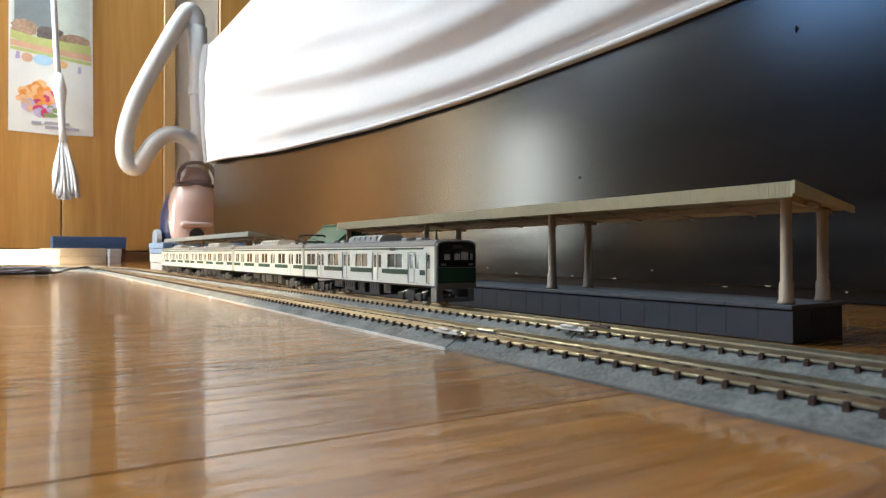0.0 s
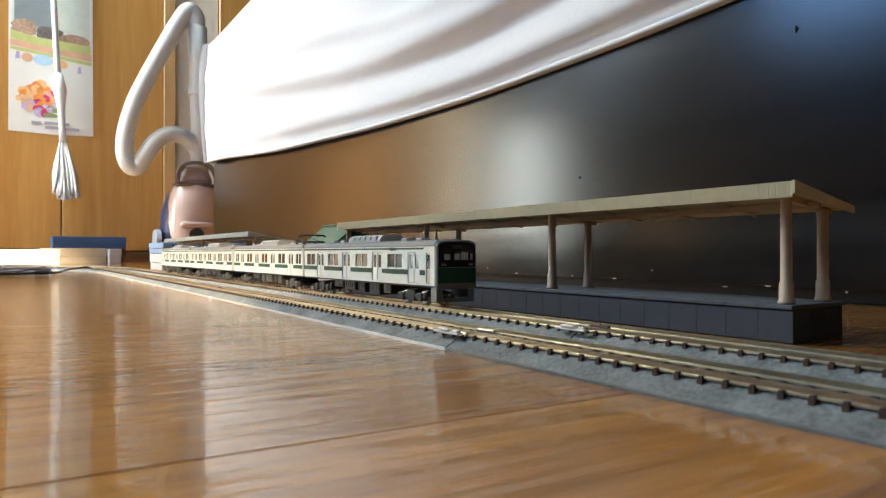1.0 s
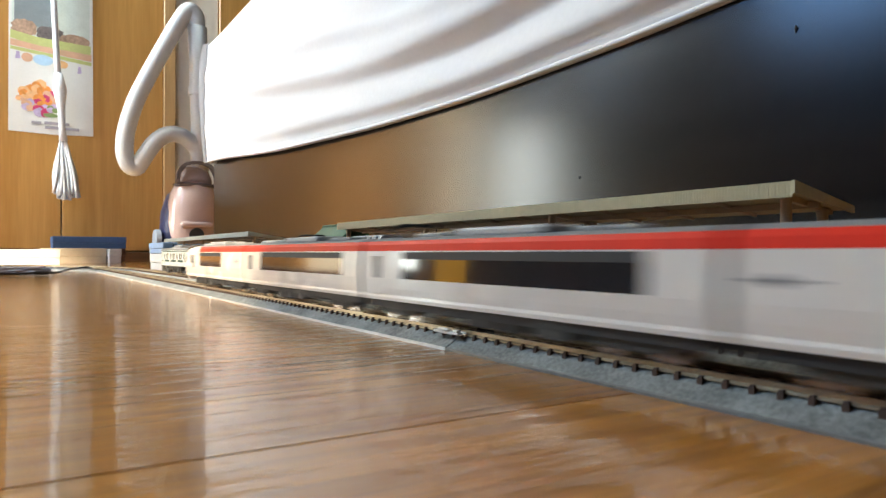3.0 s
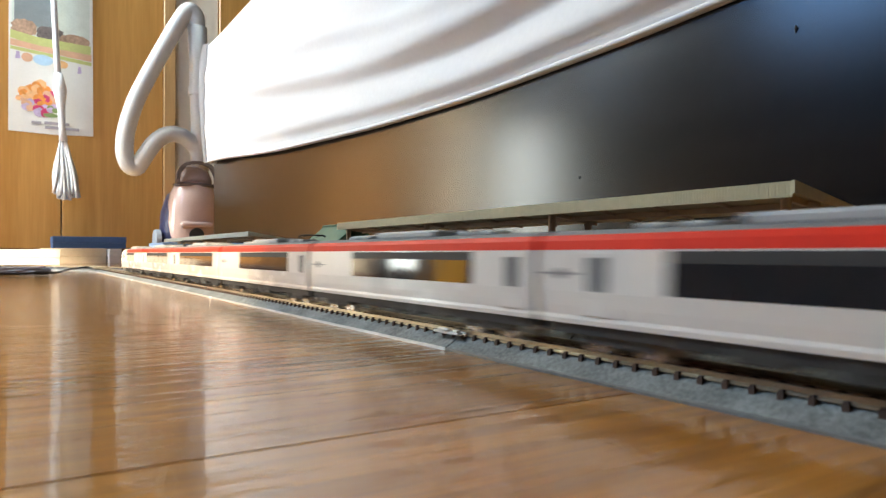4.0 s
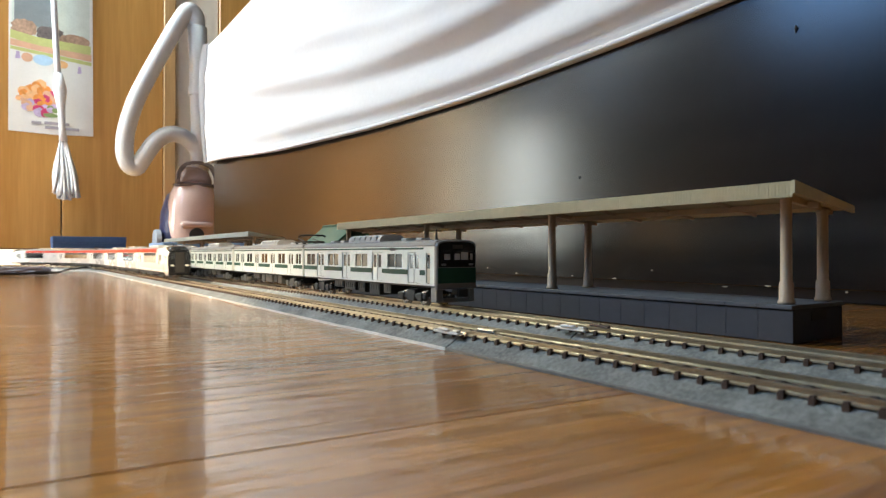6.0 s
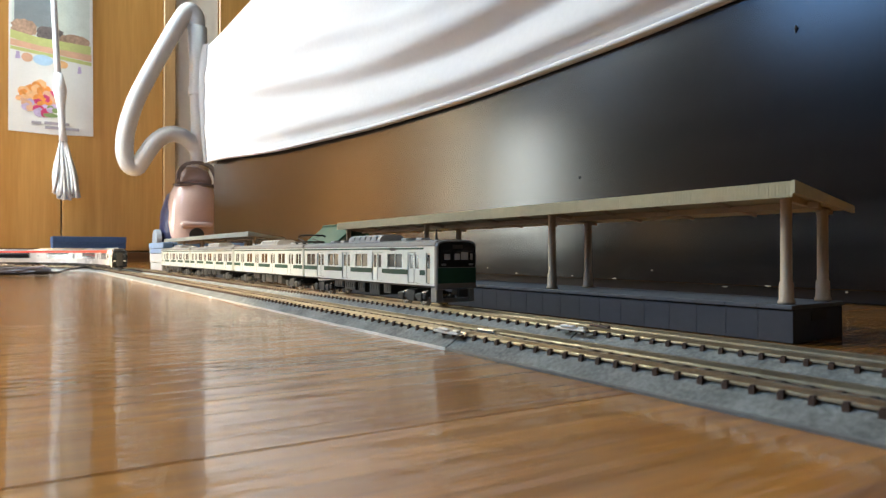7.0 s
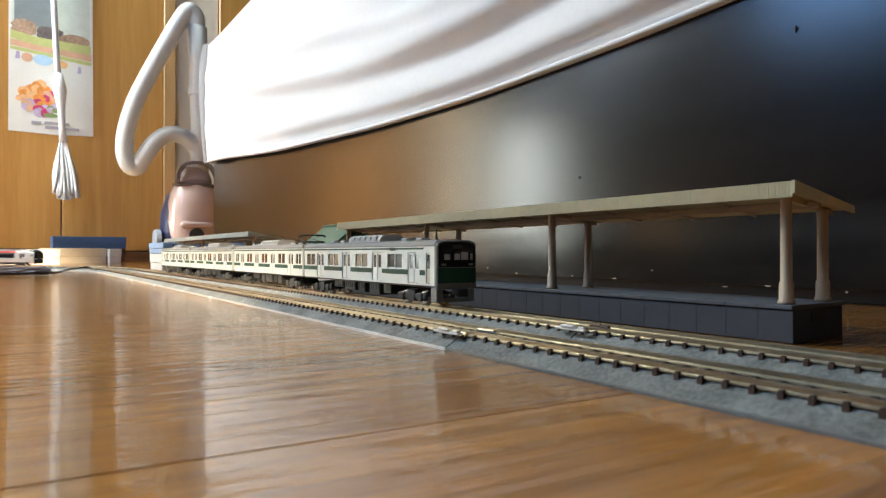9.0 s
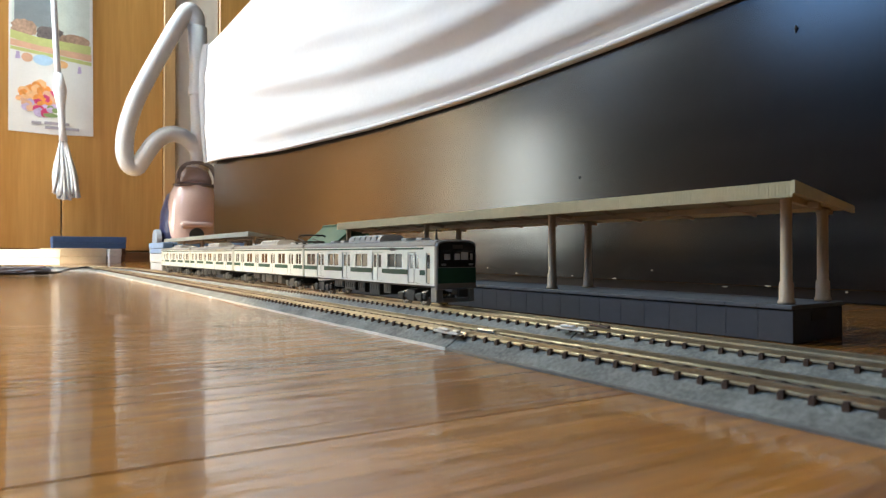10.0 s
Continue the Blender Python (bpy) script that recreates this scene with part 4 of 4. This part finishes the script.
# ---- at the far end of the room ----
def vacuum_cleaner():
    """A canister vacuum cleaner stored on end, with its pipe upright and its hose looped beside it."""
    v = empty("vacuum_cleaner", pose(0.45, 2.0, 0))
    tagged(v, "pink vacuum cleaner on end with a looped white hose", "vacuum cleaner")
    def egg(rows, power, n=32, cx=0.0, cy=0.0):
        def sg(q, f):
            c = f(q)
            return math.copysign(abs(c) ** power, c)
        return loft(bmesh.new(), [[(cx + dx + a * sg(q, math.cos), cy + c * sg(q, math.sin), z) for q in (2 * math.pi * k / n for k in range(n))] for z, a, c, dx in rows])

    at = pose(-0.008, 0, 0)
    part("body", egg(((0, 56, 46, 0), (30, 64, 56, 0), (110, 70, 62, 0), (170, 68, 62, 2), (205, 63, 58, 4), (226, 55, 50, 6), (236, 46, 40, 7)), 0.92), PINK, v, "glossy pale pink body", smooth=True, at=at)
    part("front_lip", egg(((100, 40, 8, 4), (104, 45, 12, 4), (114, 45, 12, 4), (118, 40, 8, 4)), 0.6, 24, 0, -56), PINK, v, "raised pink lip round the hose socket", smooth=True, at=at)
    part("hose_socket", cyl(bmesh.new(), 2, -58, 80, 20, 16, 1, 20), DARK, v, "dark round hose socket", at=at)
    part("rear_shell", egg(((2, 54, 60, 0), (60, 62, 64, 0), (150, 60, 60, 4), (200, 50, 52, 10), (220, 36, 40, 14)), 0.8, 24, -22, 26), NAVY, v, "navy blue rear shell", smooth=True, at=at)
    part("dust_cover", egg(((226, 50, 40, 8), (250, 48, 38, 8), (270, 40, 32, 8), (282, 26, 22, 8)), 0.7, 24), SMOKE_PINK, v, "smoky translucent dust cover", smooth=True, at=at)
    arch = spline([(-46, -40, 228), (-44, -44, 258), (-26, -46, 284), (8, -46, 292), (42, -46, 284), (60, -44, 258), (62, -40, 228)], 30)
    part("handle", loft(bmesh.new(), [[(p.x + a * (p.x - 8) / 54, p.y + b, p.z + a * 0.8) for a, b in ((-5, -8), (5, -8), (5, 10), (-5, 10))] for p in arch]), SMOKE, v, "dark smoky carrying handle", at=at)
    part("cover_rim", egg(((222, 56, 50, 7), (232, 56, 50, 7)), 0.62, 28), SMOKE, v, smooth=True, at=at)
    for x in (-92, 78):
        part("wheel", cyl(bmesh.new(), x, 10, 60, 36, 14, 0, 24), GREY_PLASTIC, v, "pale grey wheel", at=at)
    pp = bmesh.new()
    tube(pp, [(18, 0, 258), (16, 0, 420), (14, 0, 520), (12, 0, 600), (8, 0, 705)], [25, 25, 27, 26, 28], 18)
    part("pipe", pp, HOSE, v, "white upright pipe", smooth=True)
    part("pipe_collar", cyl(bmesh.new(), 15, 0, 512, 31, 26, 2, 18), HOSE, v)
    part("grip", tube(bmesh.new(), spline([(20, 0, 690), (34, 0, 640), (36, 0, 580), (24, 0, 540)], 14), 9, 10), HOSE, v, smooth=True)
    path = [(8, 0, 700), (4, 0, 738), (-17, 0, 750), (-46, 0, 706), (-85, 0, 627), (-127, 0, 538), (-160, 0, 460), (-183, 0, 377), (-188, 0, 315), (-177, 0, 278), (-156, 0, 272), (-136, -6, 306), (-107, -8, 350), (-72, -8, 374), (-30, -6, 371), (7, 0, 338), (16, 0, 290)]
    part("hose", tube(bmesh.new(), spline(path, 170), 23.5, 16, ribs=0.7), HOSE, v, "white ribbed hose", smooth=True)


def flat(pts, y0, y1):
    """A thin sheet cut to an outline in x and z."""
    return loft(bmesh.new(), [[(x, y, z) for x, z in pts] for y in (y0, y1)])


def oval(cx, cz, a, b, n=18, wob=0.0, seed=0):
    rng = random.Random(seed)
    return [(cx + a * math.cos(q) * (1 + rng.uniform(-wob, wob)), cz + b * math.sin(q) * (1 + rng.uniform(-wob, wob))) for q in (2 * math.pi * k / n for k in range(n))]


def wall_calendar():
    yw = NORTH * 1000 - 34
    c = empty("wall_calendar", pose(0, yw * MM, 0))
    tagged(c, "paper wall calendar with a printed rose hanging on the door", "calendar")
    y = -1.2
    sheet = part("page", flat([(-12, 404), (104, 402), (218, 408), (214, 900), (-12, 900)], -1.0, 0), PAPER, c, "white printed calendar page")
    lay = [0]

    def ink(nm, pts, mat, lab=""):
        lay[0] += 1
        part(nm, flat(pts, -1.0 - 0.03 * lay[0], -0.9), mat, sheet, lab)

    ink("photo_sky", [(-4, 700), (206, 716), (206, 896), (-4, 896)], MINT)
    ink("photo_dark", [(2, 735), (120, 735), (100, 896), (2, 896)], GREY_PIC)
    ink("photo_fur", oval(28, 727, 34, 28, 20, 0.12, 1), FUR, "brown animal shape")
    ink("photo_fur", oval(98, 716, 40, 27, 20, 0.12, 2), FUR_DARK, "dark animal shape")
    ink("photo_fur", oval(166, 708, 44, 22, 20, 0.12, 3), FUR, "brown animal shape")
    ink("lime_stripe", [(-8, 690), (60, 676), (210, 672), (210, 700), (60, 704), (-8, 716)], LIME)
    ink("coral_stripe", [(-8, 668), (70, 660), (212, 650), (212, 672), (70, 678), (-8, 688)], CORAL)
    ink("olive_stripe", [(-8, 656), (212, 636), (212, 648), (-8, 666)], LIME)
    ink("blue_oval", oval(78, 634, 27, 17), SKYBLUE)
    ink("pink_oval", oval(36, 636, 15, 14), CORAL)
    ink("lime_oval", oval(130, 628, 16, 12), PEACH)
    for x, z, w in ((12, 640, 7), (178, 618, 6)):
        ink("month_mark", [(x - w, z - 11), (x + w, z - 11), (x + w * .6, z + 11), (x - w * .6, z + 11)], LILAC)
    rng = random.Random(21)
    blooms = ((40, 528, 24, ORANGE, PEACH), (72, 546, 24, PEACH, ORANGE), (98, 516, 24, MAGENTA, CORAL), (76, 504, 22, MAGENTA, ORANGE), (44, 488, 20, LILAC, CORAL), (78, 476, 22, LILAC, MAGENTA), (106, 484, 16, LILAC, LEAF), (22, 508, 12, PEACH, CORAL), (118, 540, 12, MAGENTA, LILAC))
    for x, z, size, outer, inner in blooms:
        for k in range(5):
            q = 2 * math.pi * k / 5 + rng.uniform(-0.4, 0.4)
            ink("petal", oval(x + 0.55 * size * math.cos(q), z + 0.45 * size * math.sin(q), size * rng.uniform(0.55, 0.8), size * rng.uniform(0.45, 0.65), 12, 0.12, k), outer if k % 2 else inner, "printed rose petal")
    ink("leaf", oval(100, 462, 20, 7, 14, 0.15, 3), LEAF)
    for a, b, z in ((48, 74, 436), (82, 150, 438), (84, 178, 424)):
        ink("text_bar", [(a, z - 5), (b, z - 4), (b, z + 4), (a, z + 4)], INK)
    part("binding", boxed(-14, 216, -3, 1, 899, 912, 0.6), METAL, c)


def hanging_duster():
    d = empty("cloth_duster", pose(0, 2.335, 0))
    tagged(d, "white cloth-strip duster hanging head down in front of the calendar", "duster")
    part("handle", tube(bmesh.new(), [(100, 8, 1000), (105, 4, 822), (113, 0, 646), (120, -2, 560)], 9, 10), CORD, d, smooth=True)
    part("binding", tube(bmesh.new(), [(118, -2, 590), (122, -3, 540), (126, -2, 480), (129, 0, 416), (132, 0, 380)], [12, 20, 11, 9, 13], 10), CORD, d, smooth=True)
    rng = random.Random(9)
    for k in range(34):
        u = k / 33 * 2 - 1
        x1 = 141 + u * 34
        y1 = rng.uniform(-18, 14)
        z1 = 190 + rng.uniform(0, 30) + 10 * abs(u)
        bm = bmesh.new()
        pts = spline([(131 + u * 4, 0, 400), (133 + u * 14, y1 * 0.4, 350), (138 + u * 27 + rng.uniform(-4, 4), y1 * 0.9, 280), (x1 + rng.uniform(-4, 4), y1, z1)], 9)
        loft(bm, [[(p.x - w, p.y, p.z), (p.x, p.y - 1.2, p.z), (p.x + w, p.y, p.z), (p.x, p.y + 1.2, p.z)] for p, w in zip(pts, (2, 2.5, 3, 4, 5, 5.5, 6, 6, 5))])
        part("cloth_strip", bm, CORD, d, smooth=True)


def floor_boxes():
    def carton(nm, x0, x1, y0, y1, z0, z1, mat, lab, turn=0.0):
        o = empty(nm, pose((x0 + x1) / 2 * MM, (y0 + y1) / 2 * MM, z0 * MM, 0, 0, turn))
        hx, hy, h = (x1 - x0) / 2, (y1 - y0) / 2, z1 - z0
        part("tray", boxed(-hx + 1, hx - 1, -hy + 1, hy - 1, 0, h * 0.45, 0.6), mat, o)
        part("lid", boxed(-hx, hx, -hy, hy, h * 0.45 + 0.2, h, 0.8), mat, o)
        tagged(o, lab, "box", group="boxes on the floor")
        return o
    carton("model_box", -200, 92, 1720, 1850, 0, 35, WHITE_BOX, "white flat cardboard model box lying in the sun")
    carton("model_box", 60, 214, 1960, 2080, 0, 40, BEIGE_BOX, "beige flat cardboard box lying on the floor")
    g = carton("plastic_case", 216, 246, 1925, 2040, 0, 38, GREY_PLASTIC, "grey translucent plastic case")
    carton("storage_box", -300, 290, 2180, 2300, 0, 41, SILL_WOOD, "low dark brown storage box")
    carton("blue_box", 96, 288, 2150, 2290, 41.2, 76, BLUE_BOX, "dark blue flat box on a storage box")
    carton("model_box", 189, 317, 1030, 1150, 0, 26, WHITE_BOX, "white flat cardboard box at the end of the platform")
    carton("pale_blue_box", 187, 313, 1026, 1146, 26.2, 43, PALE_BLUE, "pale blue flat box stacked on a white one")
    carton("yellow_box", -440, -374, 870, 930, 0, 130, YELLOW, "bright yellow cardboard box standing on the floor")


def wires():
    c = empty("power_cable")
    tagged(c, "thin black feeder cable lying between floor and track", "cable")
    part("cord", tube(bmesh.new(), spline([(-60, 935, 1.6), (0, 930, 1.6), (30, 925, 3), (48, 950, 2), (62, 1010, 4), (78, 1060, 5), (92, 1075, 6), (98, 1055, 3), (99, 1030, 1.8)], 60), 1.5, 8), CABLE, c, smooth=True)
    part("plug", boxed(22, 38, 920, 931, 0.4, 5, 1.2), CABLE, c, "black plug")
    coil = []
    for k in range(150):
        q = k / 149 * 2 * math.pi * 4.3
        coil.append((8 + (30 + 4 * math.sin(q * 1.7)) * math.cos(q), 948 + (14 + 3 * math.sin(q * 0.9)) * math.sin(q), 2.0 + k * 0.05 + 1.2 * math.sin(q * 2.3)))
    w = part("coil", tube(bmesh.new(), coil, 0.9, 6), WIRE, None, smooth=True)
    w.name = "cable_coil"
    tagged(w, "loose coil of thin grey-violet cable on the floor", "cable")
    b = empty("plastic_bag")
    tagged(b, "crumpled grey-white plastic bag lying on the floor", "bag")
    rng = random.Random(4)
    bm = bmesh.new()
    rows = []
    for i in range(19):
        a = i / 18
        row = []
        for j in range(13):
            q = j / 12
            edge = math.sin(math.pi * a) * math.sin(math.pi * q)
            z = 0.3 + 13 * edge ** 0.6 * (0.55 + 0.6 * noise.noise(Vector((a * 6, q * 5, 2))))
            row.append((-150 + a * 195 + rng.uniform(-2, 2), 960 + q * 75 + rng.uniform(-2, 2), max(z, 0.3)))
        row += [(row[-1][0], row[-1][1], 0.0), (row[0][0], row[0][1], 0.0)]
        rows.append(row)
    loft(bm, rows)
    part("film", bm, GREY_PLASTIC, b)


# ---- floor planks ----
def planks():
    base = bpy.data.objects["floor"]
    W = 74.0
    turn = Matrix.Rotation(radians(FLOOR_TURN), 4, "Z")
    shapes = {}
    rng = random.Random(11)
    far = bmesh.new()
    for k in range(-34, 36):
        y = 13 + k * W
        x = -2400 + rng.uniform(0, 600)
        while x < 3000:
            length = rng.choice((606, 760, 909))
            x1 = x + length
            lo = (WEST * 1000 - 60 - y * math.sin(radians(-FLOOR_TURN))) / math.cos(radians(FLOOR_TURN))
            hi = (EAST * 1000 + 60 - y * math.sin(radians(-FLOOR_TURN))) / math.cos(radians(FLOOR_TURN))
            a, b = max(x, lo), min(x1, hi)
            c = turn @ Vector(((a + b) / 2, y + W / 2, 0))
            if b - a > 20 and SOUTH * 1000 - 40 < c.y < NORTH * 1000 + 40:
                half = (b - a) / 2 - 0.35
                if -700 < c.x < 1000 and -100 < c.y < 2300 and b - a > length - 1:
                    if length not in shapes:
                        shapes[length] = part("plank", boxed(-half, half, -W / 2 + 0.13, W / 2 - 0.13, -8, 0, 0.2), FLOOR_WOOD, base, at=Matrix.Translation(c * MM) @ turn)
                    else:
                        o = new("plank", shapes[length].data)
                        o.parent = base
                        o.matrix_basis = Matrix.Translation(c * MM) @ turn
                else:
                    q = boxed(-half, half, -W / 2 + 0.2, W / 2 - 0.2, -8, 0)
                    bmesh.ops.transform(q, matrix=Matrix.Translation(c) @ turn, verts=q.verts)
                    me = bpy.data.meshes.new("t")
                    q.to_mesh(me)
                    q.free()
                    far.from_mesh(me)
                    bpy.data.meshes.remove(me)
            x = x1
    tagged(part("far_planks", far, FLOOR_WOOD, base), kind="stuff")


room()
north_side()
bed()
bed_sheet()
platform(97, 403, "grey model station platform with a beige sloping canopy on tan columns")
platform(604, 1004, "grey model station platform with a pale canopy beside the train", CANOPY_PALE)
platform_bits()
commuter_train()
EXPRESS = express_train()
vacuum_cleaner()
wall_calendar()
hanging_duster()
floor_boxes()
wires()
rerail_marks()
track(TRACK_1, -1256, "grey-ballasted model railway track section", True)
track(TRACK_2, -1267, "grey-ballasted model railway track section", False)
planks()
motions()
